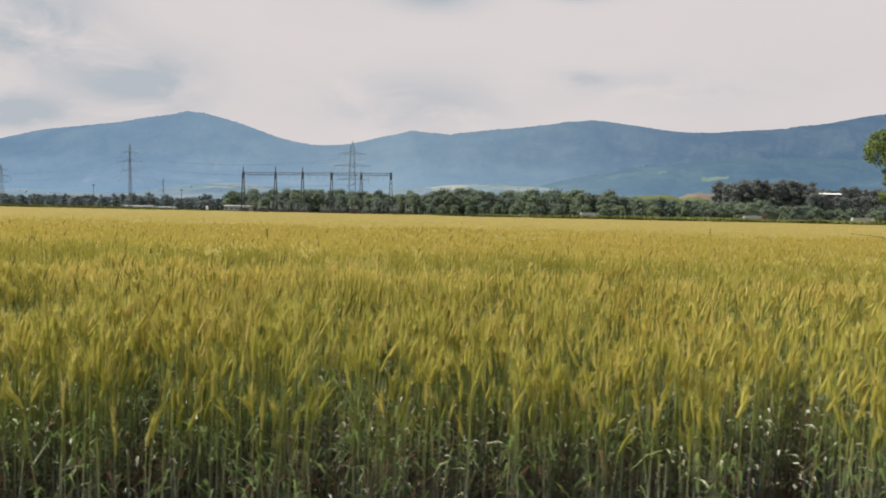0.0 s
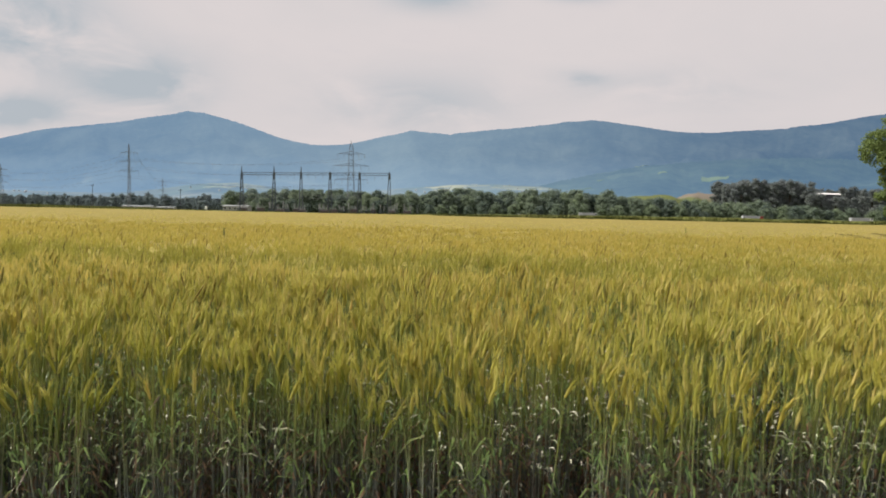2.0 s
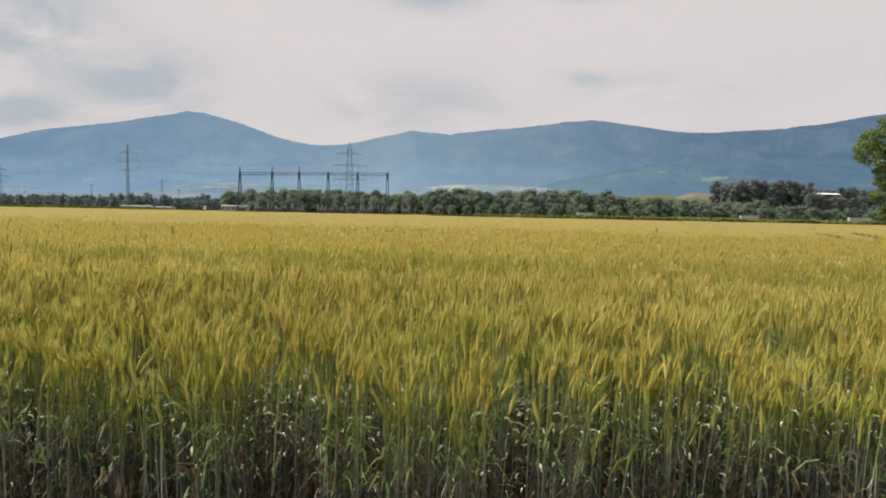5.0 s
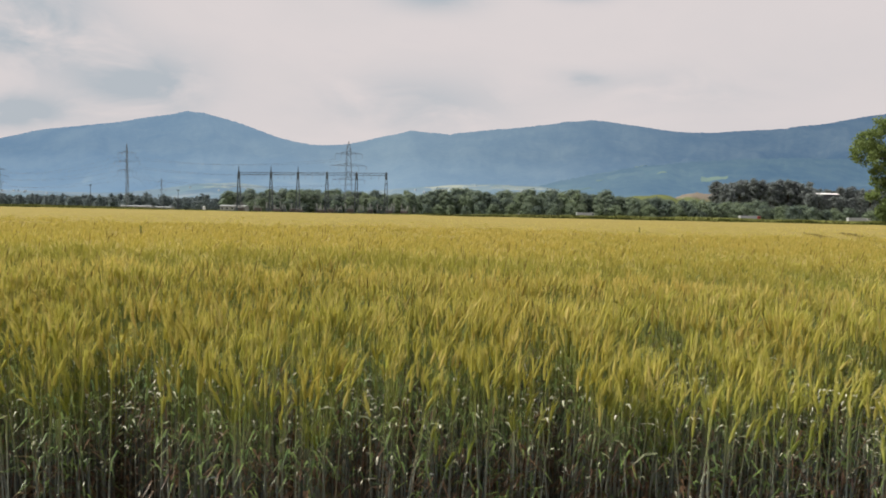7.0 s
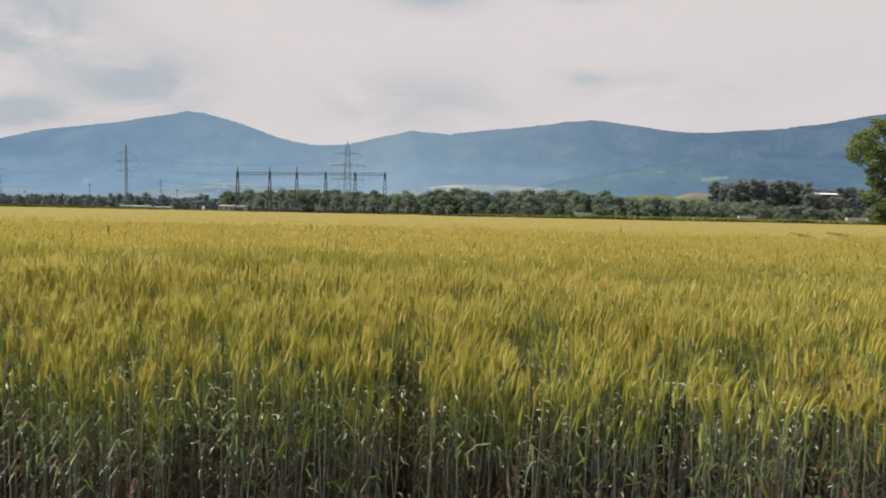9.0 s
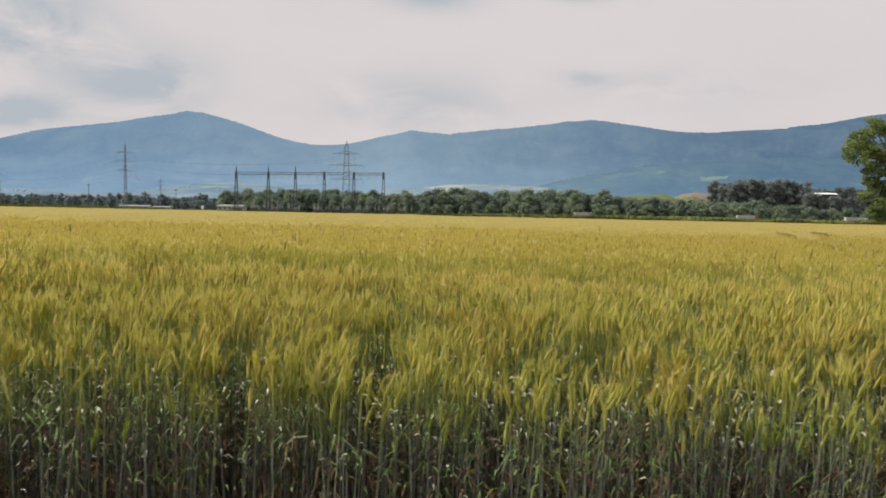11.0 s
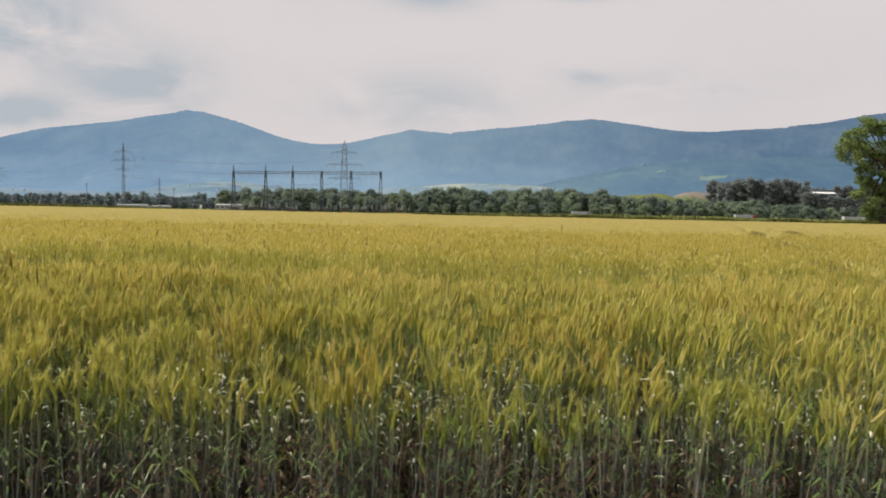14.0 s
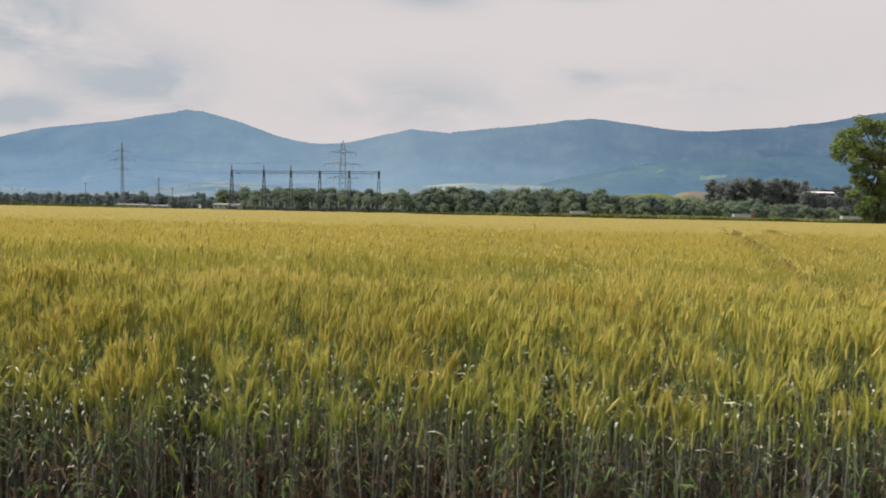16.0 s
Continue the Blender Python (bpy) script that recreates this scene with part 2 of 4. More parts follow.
def plain(name, a, b, rough=0.6, metal=0.0, scale=0.8, spec=0.4):
    m = Mat(name, rough, metal, spec)
    m.color(m.mix(m.noise(scale, 5.0), a, b))
    return m.m


MAT_STEEL = plain("galvanised_steel", (0.080, 0.098, 0.115), (0.13, 0.150, 0.17), 0.6, 0.3)
# pylons: steel paled and blued, the haze painted in
MAT_PYLON = plain("hazed_pylon_steel", (0.17, 0.195, 0.23), (0.24, 0.265, 0.30), 0.7, 0.2)
MAT_STEEL_PALE = plain("pale_steel", (0.20, 0.21, 0.21), (0.30, 0.31, 0.31), 0.6, 0.2)
MAT_PORCELAIN = plain("insulator_porcelain", (0.20, 0.205, 0.21), (0.31, 0.315, 0.32), 0.3)
MAT_RUST = plain("switchgear_housing", (0.10, 0.085, 0.082), (0.16, 0.135, 0.13), 0.7)
MAT_WHITE = plain("white_paint", (0.66, 0.67, 0.68), (0.80, 0.80, 0.80), 0.45)
MAT_SILVER = plain("dusty_white_paint", (0.36, 0.38, 0.40), (0.48, 0.50, 0.52), 0.5)
MAT_RED = plain("red_paint", (0.34, 0.045, 0.035), (0.46, 0.065, 0.05), 0.4)
MAT_GREY = plain("grey_paint", (0.22, 0.23, 0.24), (0.34, 0.35, 0.36), 0.5)
MAT_PLASTER = plain("pale_plaster", (0.30, 0.30, 0.29), (0.42, 0.42, 0.40), 0.85)
MAT_ROOF = plain("roof_sheet", (0.26, 0.28, 0.30), (0.38, 0.40, 0.42), 0.5, 0.1)
# far houses: roof and wall colours include the haze before them
MAT_TILE_FAR = plain("hazed_roof", (0.26, 0.30, 0.35), (0.32, 0.36, 0.40), 0.8, 0.0, 0.5)
MAT_WALL_FAR = plain("hazed_house_wall", (0.34, 0.38, 0.42), (0.42, 0.46, 0.50), 0.9, 0.0, 0.5)
MAT_GLASS = plain("window_glass", (0.02, 0.025, 0.03), (0.035, 0.04, 0.045), 0.08, 0.0, 1.0, 0.6)
MAT_TYRE = plain("tyre_rubber", (0.015, 0.015, 0.015), (0.03, 0.03, 0.03), 0.8)
m = Mat("bare_earth", 0.95, spec=0.1)
col = m.mix(m.noise(0.25, 5.0), (0.15, 0.132, 0.112), (0.215, 0.188, 0.155))
m.color(m.mix(m.span(m.math("ADD", m.height(), m.math("MULTIPLY", m.noise(0.08, 4.0), 14.0)), 26.0, 30.0), (0.105, 0.135, 0.055), col))
MAT_EARTH = m.m
# hall wall darkened by colour to stand for its shade
MAT_SHADED_WALL = plain("shaded_hall_wall", (0.045, 0.05, 0.06), (0.075, 0.08, 0.09), 0.7)
MAT_CABLE = plain("cable_aluminium", (0.10, 0.105, 0.11), (0.15, 0.155, 0.16), 0.6, 0.2)


def far_land(name, forest_a, forest_b, meadow, glow, glow_mid, glow_away, low, high, patch, gate=(0.56, 0.60), parcels=0.0, vary=False):
    """Hills kilometres off, a backdrop; the haze before them is painted as emission."""
    m = Mat(name, 1.0, spec=0.0)
    f = m.mix(m.span(m.math("ADD", m.math("MULTIPLY", m.noise(0.03, 6.0, 0.6), 0.4), m.math("MULTIPLY", m.noise(0.0028, 3.0, 0.5, (1, 0.5, 2.0)), 0.6)), 0.40, 0.62), forest_a, forest_b)
    if vary:
        f = m.mix(m.math("ADD", m.math("MULTIPLY", m.rand(), 0.7), m.math("MULTIPLY", m.noise(0.02, 4.0, 0.6, (0.4, 1, 1)), 0.4)), forest_a, forest_b)
    open_land = m.span(m.noise(patch, 4.0, 0.5, (0.5, 0.3, 2.2)), *gate)
    lowland = m.span(m.height(), low, high, 1.0, 0.0)
    field = m.mix(m.span(m.noise(0.006, 3.0), 0.42, 0.58), meadow, (meadow[0] * 0.55, meadow[1] * 0.85, meadow[2] * 0.7))
    if parcels:
        v = m.n.new("ShaderNodeTexVoronoi")
        mp = m.n.new("ShaderNodeMapping")
        mp.inputs["Scale"].default_value, mp.inputs["Rotation"].default_value = (1.0, 0.8, 0.0), (0, 0, 0.5)
        m.l.new(m.n.new("ShaderNodeNewGeometry").outputs["Position"], mp.inputs[0])
        m.l.new(mp.outputs[0], v.inputs["Vector"])
        v.inputs["Scale"].default_value = parcels
        tone = m.n.new("ShaderNodeSeparateColor")
        m.l.new(v.outputs["Color"], tone.inputs[0])
        field = m.mix(tone.outputs[0], m.mix(tone.outputs[1], (0.015, 0.028, 0.018), (0.045, 0.060, 0.034)), m.mix(tone.outputs[1], meadow, tuple(1.5 * c for c in meadow)))
    m.color(m.mix(m.math("MULTIPLY", open_land, lowland), f, field))
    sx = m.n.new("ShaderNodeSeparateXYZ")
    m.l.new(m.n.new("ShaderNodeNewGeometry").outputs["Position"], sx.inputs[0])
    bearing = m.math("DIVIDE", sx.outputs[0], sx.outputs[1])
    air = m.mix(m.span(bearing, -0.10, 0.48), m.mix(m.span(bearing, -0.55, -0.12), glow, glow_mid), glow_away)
    # emission carries the haze, tinted by bearing and stronger on low ground
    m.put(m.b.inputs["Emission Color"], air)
    low_haze = m.span(m.height(), 0.0, 330.0, 1.24, 0.98)
    m.put(m.b.inputs["Emission Strength"], low_haze)
    return m.m


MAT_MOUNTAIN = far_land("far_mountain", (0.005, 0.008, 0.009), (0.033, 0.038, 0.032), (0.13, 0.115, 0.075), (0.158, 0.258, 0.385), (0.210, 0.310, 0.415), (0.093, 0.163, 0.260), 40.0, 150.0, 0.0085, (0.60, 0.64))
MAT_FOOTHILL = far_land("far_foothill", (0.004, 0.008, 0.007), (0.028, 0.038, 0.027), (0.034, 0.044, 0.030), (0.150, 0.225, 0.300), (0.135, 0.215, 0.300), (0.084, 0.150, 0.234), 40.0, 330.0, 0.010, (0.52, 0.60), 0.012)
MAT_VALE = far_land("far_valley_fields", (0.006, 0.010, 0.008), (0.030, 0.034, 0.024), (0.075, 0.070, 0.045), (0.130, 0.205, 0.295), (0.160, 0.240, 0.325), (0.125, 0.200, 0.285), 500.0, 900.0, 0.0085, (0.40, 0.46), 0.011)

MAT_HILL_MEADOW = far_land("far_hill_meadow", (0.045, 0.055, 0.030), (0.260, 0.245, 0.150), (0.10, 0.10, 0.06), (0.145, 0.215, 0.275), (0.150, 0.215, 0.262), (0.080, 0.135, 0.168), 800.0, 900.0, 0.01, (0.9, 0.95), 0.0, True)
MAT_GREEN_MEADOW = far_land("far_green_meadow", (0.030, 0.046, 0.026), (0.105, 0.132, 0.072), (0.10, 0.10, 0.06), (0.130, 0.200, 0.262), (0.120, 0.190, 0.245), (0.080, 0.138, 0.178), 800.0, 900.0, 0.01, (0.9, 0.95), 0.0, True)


# ---- mesh helpers ----
def mesh_of(name, verts, faces, mats, index=None, smooth=False):
    me = bpy.data.meshes.new(name)
    me.from_pydata(verts, [], faces)
    for mt in (mats if isinstance(mats, (list, tuple)) else [mats]):
        me.materials.append(mt)
    if index is not None:
        me.polygons.foreach_set("material_index", np.asarray(index, np.int32))
    if smooth:
        me.polygons.foreach_set("use_smooth", np.ones(len(me.polygons), bool))
    me.update()
    return me


def fast_mesh(name, verts, tris, mat):
    """A mesh from arrays of corners and triangles."""
    me = bpy.data.meshes.new(name)
    n, k = len(verts), len(tris)
    me.vertices.add(n)
    me.vertices.foreach_set("co", np.ascontiguousarray(verts, np.float32).ravel())
    me.loops.add(3 * k)
    me.loops.foreach_set("vertex_index", np.ascontiguousarray(tris, np.int32).ravel())
    me.polygons.add(k)
    me.polygons.foreach_set("loop_start", np.arange(0, 3 * k, 3, dtype=np.int32))
    me.polygons.foreach_set("loop_total", np.full(k, 3, np.int32))
    me.materials.append(mat)
    me.update(calc_edges=True)
    return me


def part(name, bm, mat, parent=None, label="", smooth=False):
    me = bpy.data.meshes.new(name)
    bm.to_mesh(me)
    bm.free()
    me.materials.append(mat)
    if smooth:
        me.polygons.foreach_set("use_smooth", np.ones(len(me.polygons), bool))
    ob = new(name, me)
    ob.parent = parent
    return tagged(ob, label)


def child(name, me, parent, label=""):
    ob = new(name, me)
    ob.parent = parent
    return tagged(ob, label)


def thing(name, m, label, category, group="", kind=""):
    ob = new(name)
    ob.empty_display_size = 0.2
    ob.matrix_basis = m
    return tagged(ob, label, category, group, kind)


def box(bm, x0, x1, y0, y1, z0, z1, bevel=0.0):
    made = bmesh.ops.create_cube(bm, size=1.0)
    for v in made["verts"]:
        v.co = Vector(((x0 + x1) / 2 + v.co.x * (x1 - x0), (y0 + y1) / 2 + v.co.y * (y1 - y0), (z0 + z1) / 2 + v.co.z * (z1 - z0)))
    if bevel:
        edges = list({e for v in made["verts"] for e in v.link_edges})
        bmesh.ops.bevel(bm, geom=edges, offset=bevel, segments=2, affect="EDGES", profile=0.5)
    return bm


def bar(bm, a, b, r0, r1=None, sides=4):
    """A straight tapered bar from a to b."""
    a, b = Vector(a), Vector(b)
    r1 = r0 if r1 is None else r1
    axis = (b - a).normalized()
    side = axis.cross(Vector((0, 0, 1)) if abs(axis.z) < 0.9 else Vector((1, 0, 0))).normalized()
    other = axis.cross(side)
    rings = []
    for p, r in ((a, r0), (b, r1)):
        rings.append([bm.verts.new(p + (side * math.cos(t) + other * math.sin(t)) * r) for t in (2 * math.pi * (k + 0.5) / sides for k in range(sides))])
    for k in range(sides):
        j = (k + 1) % sides
        bm.faces.new((rings[0][k], rings[0][j], rings[1][j], rings[1][k]))
    bm.faces.new(rings[0][::-1]), bm.faces.new(rings[1])
    return bm


# ---- ground, far hills ----
def sheet(name, x0, x1, y0, y1, nx, ny, z, mat):
    xs, ys = np.linspace(x0, x1, nx + 1), np.linspace(y0, y1, ny + 1)
    verts = [(x, y, z(x, y)) for y in ys for x in xs]
    faces = [(j * (nx + 1) + i, j * (nx + 1) + i + 1, (j + 1) * (nx + 1) + i + 1, (j + 1) * (nx + 1) + i) for j in range(ny) for i in range(nx)]
    return mesh_of(name, verts, faces, mat, smooth=True)


tagged(new("ground", sheet("ground", -6000, 6000, -1500, 6000, 24, 24, lambda x, y: 0.0, MAT_MEADOW)),
       "flat green meadow ground of the wide valley", "ground", kind="structure")
tagged(new("field_soil", sheet("field_soil", -260, 270, 1.9, 172, 40, 20, lambda x, y: 0.006, MAT_SOIL)),
       "dark bare soil under the barley crop", "soil", kind="structure")


def far_hills(name, knots, step, wide, d0, d1, dmax, mat, label, rough, seed, power=1.45, summits=(), fine=420, woods=0.0):
    """A range of hills: heights of its summits along the range, from the left; slopes with spurs and gullies run down to the plain."""
    first = -step * (len(knots) - 1) / 2
    nu, nd = fine, 46
    us = np.linspace(first - 0.05, -first + 0.05, nu)
    ds = np.concatenate([np.linspace(d0, d1, nd - 8), np.linspace(d1, dmax, 9)[1:]])

    def rise(u, d):
        crest = sum(h * math.exp(-((u - first - k * step) / wide) ** 2) for k, h in enumerate(knots))
        crest += sum(h * math.exp(-((u - c) / w) ** 2) for c, h, w in summits)
        s = min(1.0, (d - d0) / (d1 - d0))
        spur = noise.fractal(Vector((u * 9 + seed, d * 0.0011, 0.3)), 0.9, 2.1, 4)
        z = crest * s ** power * (1 + rough * spur * 4 * s * (1 - s))
        z += 1.4 * s * noise.fractal(Vector((u * 45 + seed, d * 0.009, 2.0)), 0.8, 2.0, 3)
        if woods:
            z += woods * s * s * noise.fractal(Vector((u * 160 + seed, d * 0.02, 5.0)), 0.7, 2.1, 3)
        return z - 1.0 - max(0.0, d - d1) * 0.35

    verts = [(u * d, d, rise(u, d)) for d in ds for u in us]
    nd = len(ds)
    faces = [(j * nu + i, j * nu + i + 1, (j + 1) * nu + i + 1, (j + 1) * nu + i) for j in range(nd - 1) for i in range(nu - 1)]
    tagged(new(name, mesh_of(name, verts, faces, mat, smooth=True)), label, "hills", kind="structure")
    return rise


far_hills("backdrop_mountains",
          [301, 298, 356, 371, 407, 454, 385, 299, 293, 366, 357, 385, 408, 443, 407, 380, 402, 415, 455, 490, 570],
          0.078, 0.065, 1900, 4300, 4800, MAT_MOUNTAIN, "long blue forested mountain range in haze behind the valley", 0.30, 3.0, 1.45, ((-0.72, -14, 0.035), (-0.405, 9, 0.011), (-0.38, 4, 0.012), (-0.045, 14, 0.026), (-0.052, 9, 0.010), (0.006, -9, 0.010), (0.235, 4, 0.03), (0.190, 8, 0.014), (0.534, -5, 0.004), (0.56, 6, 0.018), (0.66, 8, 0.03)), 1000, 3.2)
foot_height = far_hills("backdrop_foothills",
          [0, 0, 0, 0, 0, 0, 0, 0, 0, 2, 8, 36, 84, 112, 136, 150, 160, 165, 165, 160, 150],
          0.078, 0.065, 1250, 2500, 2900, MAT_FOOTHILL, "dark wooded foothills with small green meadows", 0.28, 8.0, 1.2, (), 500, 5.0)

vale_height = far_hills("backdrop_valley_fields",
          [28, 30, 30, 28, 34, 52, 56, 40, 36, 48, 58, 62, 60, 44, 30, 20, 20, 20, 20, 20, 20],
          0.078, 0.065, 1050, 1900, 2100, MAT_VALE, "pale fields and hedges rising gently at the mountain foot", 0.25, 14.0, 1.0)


def hill_meadow(u0, u1, d0, d1, rise, lift, mat, label):
    """An open meadow on a far slope, with an uneven rim."""
    nu, nd = 18, 6
    verts = []
    for j in range(nd + 1):
        for i in range(nu + 1):
            d = d0 + (d1 - d0) * (j / nd + 0.07 * noise.noise(Vector((i * 0.45, j * 0.2, u0 * 50))))
            u = u0 + (u1 - u0) * (i / nu + 0.10 * noise.noise(Vector((i * 0.2, j * 0.6, u0 * 90 + 7))))
            verts.append((u * d, d, rise(u, d) + lift))
    faces = [(j * (nu + 1) + i, j * (nu + 1) + i + 1, (j + 1) * (nu + 1) + i + 1, (j + 1) * (nu + 1) + i) for j in range(nd) for i in range(nu)]
    tagged(new("backdrop_meadow", mesh_of("backdrop_meadow", verts, faces, mat, smooth=True)), label, "meadow", kind="structure")


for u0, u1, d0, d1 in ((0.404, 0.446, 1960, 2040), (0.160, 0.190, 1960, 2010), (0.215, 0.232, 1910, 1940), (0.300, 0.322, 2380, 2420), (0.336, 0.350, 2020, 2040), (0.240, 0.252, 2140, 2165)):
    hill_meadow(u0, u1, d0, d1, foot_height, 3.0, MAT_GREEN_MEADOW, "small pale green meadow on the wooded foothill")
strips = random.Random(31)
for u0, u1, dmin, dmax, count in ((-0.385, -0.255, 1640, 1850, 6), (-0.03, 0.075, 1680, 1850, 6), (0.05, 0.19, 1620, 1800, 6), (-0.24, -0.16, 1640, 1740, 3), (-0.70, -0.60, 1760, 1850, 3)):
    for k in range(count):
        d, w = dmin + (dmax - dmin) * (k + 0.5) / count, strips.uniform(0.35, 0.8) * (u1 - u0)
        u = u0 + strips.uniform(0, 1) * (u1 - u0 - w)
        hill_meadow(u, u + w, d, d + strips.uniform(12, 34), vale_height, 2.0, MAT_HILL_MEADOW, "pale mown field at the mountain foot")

# other land between the crop and the trees
tagged(new("road", sheet("road", -600, 420, 394, 403, 40, 2, lambda x, y: 0.22, MAT_ROAD)),
       "grey asphalt country road crossing the valley", "road", kind="structure")
tagged(new("road_bank", sheet("road_bank", -600, 420, 388, 409, 60, 10, lambda x, y: 0.20 * max(0.0, 1 - (max(0.0, abs(y - 398.5) - 5.5) / 5.0) ** 2), MAT_VERGE)),
       "low grass bank that carries the road", "bank", kind="structure")


# ---- the barley ----
CROP = 1.02
rng = np.random.default_rng(7)
TRAM = np.array((0.379, 0.925))            # way of the wheel tracks through the crop


def far_edge(x):
    """The far side of the field runs askew, nearer on the right."""
    return np.clip(144 - 0.34 * x, 100, 190)


def wave(x, y, k, seed):
    r = np.random.default_rng(seed)
    out = np.zeros_like(x)
    for _ in range(7):
        a, p, f = r.uniform(0, 2 * np.pi), r.uniform(0, 2 * np.pi), k * r.uniform(0.5, 1.8)
        out += np.sin((x * np.cos(a) + y * np.sin(a)) * f + p)
    return out / 2.65


def track_depth(x, y):
    """1 in a wheel track, 0 beside it: pairs of tracks every eleven metres."""
    off = (x - 15.45) * TRAM[1] - (y - 15.5) * TRAM[0]
    cell = np.mod(off + 5.5, 11.0) - 5.5
    edge = np.abs(np.abs(cell) - 0.9)
    worn = np.where(np.abs(off) < 5.5, 1.45, 0.04)       # the last run pressed one pair deeper
    return worn * np.clip(1.5 - edge / 0.15, 0, 1) * np.clip((y - 5) / 4, 0, 1) * np.clip((46 - y) / 16, 0, 1)


THIN_SPOTS = ((-0.1, 8.2, 1.6, 0.5), (-2.2, 5.2, 0.9, 0.40), (-2.4, 3.7, 0.6, 0.35), (0.9, 3.35, 0.18, 0.15), (1.65, 3.4, 0.16, 0.14), (4.75, 2.85, 0.20, 0.12), (6.9, 6.6, 0.9, 0.25))


def thin_spots(x, y):
    """1 in the middle of a few thin, short-grown spots."""
    return np.minimum(1.0, sum(np.exp(-(((x - cx) / rx) ** 2 + ((y - cy) / ry) ** 2)) for cx, cy, rx, ry in THIN_SPOTS))


def crop_height(x, y):
    h = CROP + 0.022 * wave(x, y, 0.9, 1) + 0.030 * wave(x, y, 2.6, 2) + 0.02 * wave(x, y, 0.25, 3) + 0.030 * wave(x, y, 9.0, 4) * np.clip((22 - y) / 10, 0, 1)
    h -= np.interp(x, (-1, 1.5, 4, 7), (0.0, 0.06, 0.12, 0.16)) * np.clip((3.55 - y) / 1.05, 0, 1)   # the rim grows shorter to the right
    h -= 0.008 * np.clip(x, -3, 9)                                         # a little shorter towards the right
    h += 0.055 * np.clip((5.75 + 0.15 * np.sin(x * 0.7) - y) / 0.25, -1, 1) * np.clip((11 - y) / 4, 0, 1)   # the outer drill pass grew taller
    dip = 0.25 * thin_spots(x, y)
    thin = np.clip(wave(x * 0.55, y * 1.1, 1.7, 41) - 0.55, 0, 1.2)       # thin, short-grown places
    dip += 0.15 * thin * np.clip((y - 4.5) / 2, 0, 1) * np.clip((34 - y) / 10, 0, 1)
    return h - dip - 0.20 * track_depth(x, y)


def scatter(y0, y1, per_m2, margin=0.75, x_end=6.6):
    """Random plant places on the part of the field that can be seen between two distances."""
    w1 = margin * y1 + 0.6
    n = int((x_end + 2 * w1) * (y1 - y0) * per_m2)
    x, y = rng.uniform(-w1, x_end + w1, n), rng.uniform(y0, y1, n)
    keep = (x > -margin * y - 0.6) & (x < x_end + margin * y + 0.6)
    return x[keep], y[keep]


def tufts(y0, y1, per_m2, each, spread):
    """Plants in tufts of several shoots; also how far each tuft stands above or below the rest."""
    x, y = scatter(y0, y1, per_m2 / each)
    n = rng.poisson(each, len(x)) + 1
    rise = rng.normal(0, 0.056, len(x)) - np.where(rng.random(len(x)) < 0.24, rng.uniform(0.05, 0.26, len(x)), 0)
    i = np.repeat(np.arange(len(x)), n)
    x, y, rise = x[i] + rng.normal(0, spread, len(i)), y[i] + rng.normal(0, spread, len(i)), rise[i]
    keep = (track_depth(x, y) < 0.8) & (rng.random(len(x)) > 0.72 * thin_spots(x, y))
    return x[keep], y[keep], rise[keep]


class Heap:
    """Gathers many small pieces for one mesh."""

    def __init__(self):
        self.v, self.t, self.n = [], [], 0

    def add(self, verts, tris):
        """verts (plants, k, 3); tris (m, 3) for one plant."""
        c, k = verts.shape[:2]
        base = self.n + np.arange(c)[:, None, None] * k
        self.v.append(verts.reshape(-1, 3)), self.t.append((base + tris[None]).reshape(-1, 3))
        self.n += c * k

    def mesh(self, name, mat):
        return fast_mesh(name, np.concatenate(self.v), np.concatenate(self.t), mat)


def tube_tris(rings, sides, tip=False):
    out = []
    for r in range(rings - 1):
        for s in range(sides):
            a, b, c, d = r * sides + s, r * sides + (s + 1) % sides, (r + 1) * sides + s, (r + 1) * sides + (s + 1) % sides
            out += [(a, b, d), (a, d, c)]
    return np.array(out)


def strip_tris(n):
    return np.array([t for k in range(n - 1) for t in ((2 * k, 2 * k + 1, 2 * k + 3), (2 * k, 2 * k + 3, 2 * k + 2))])


def unit(v):
    return v / np.maximum(np.linalg.norm(v, axis=-1, keepdims=True), 1e-9)


def tubes(heap, line, radii, sides=3):
    """line (n, k, 3) centre lines, radii (k,) or (n, k)."""
    n, k = line.shape[:2]
    spin = rng.uniform(0, 2 * np.pi, n)
    ang = spin[:, None] + np.arange(sides) * 2 * np.pi / sides
    axis = unit(line[:, -1] - line[:, 0])
    side = unit(np.cross(axis, np.array((0.13, 0.99, 0.02))))
    other = np.cross(axis, side)
    ring = side[:, None] * np.cos(ang)[..., None] + other[:, None] * np.sin(ang)[..., None]
    radii = np.broadcast_to(radii, (n, k))
    heap.add((line[:, :, None] + ring[:, None] * radii[:, :, None, None]).reshape(n, k * sides, 3), tube_tris(k, sides))


def ribbons(heap, line, across, widths):
    n, k = line.shape[:2]
    w = across[:, None] * np.broadcast_to(widths, (n, k))[..., None] * 0.5
    heap.add(np.stack([line - w, line + w], 2).reshape(n, 2 * k, 3), strip_tris(k))


def lean_of(n, x, y):
    """How the heads nod: with the wind to the right, and a little at random."""
    gust = 0.5 + 0.35 * wave(x, y, 1.1, 11)
    return np.stack([0.11 * gust + rng.normal(0, 0.12, n), rng.normal(-0.02, 0.11, n)], 1)


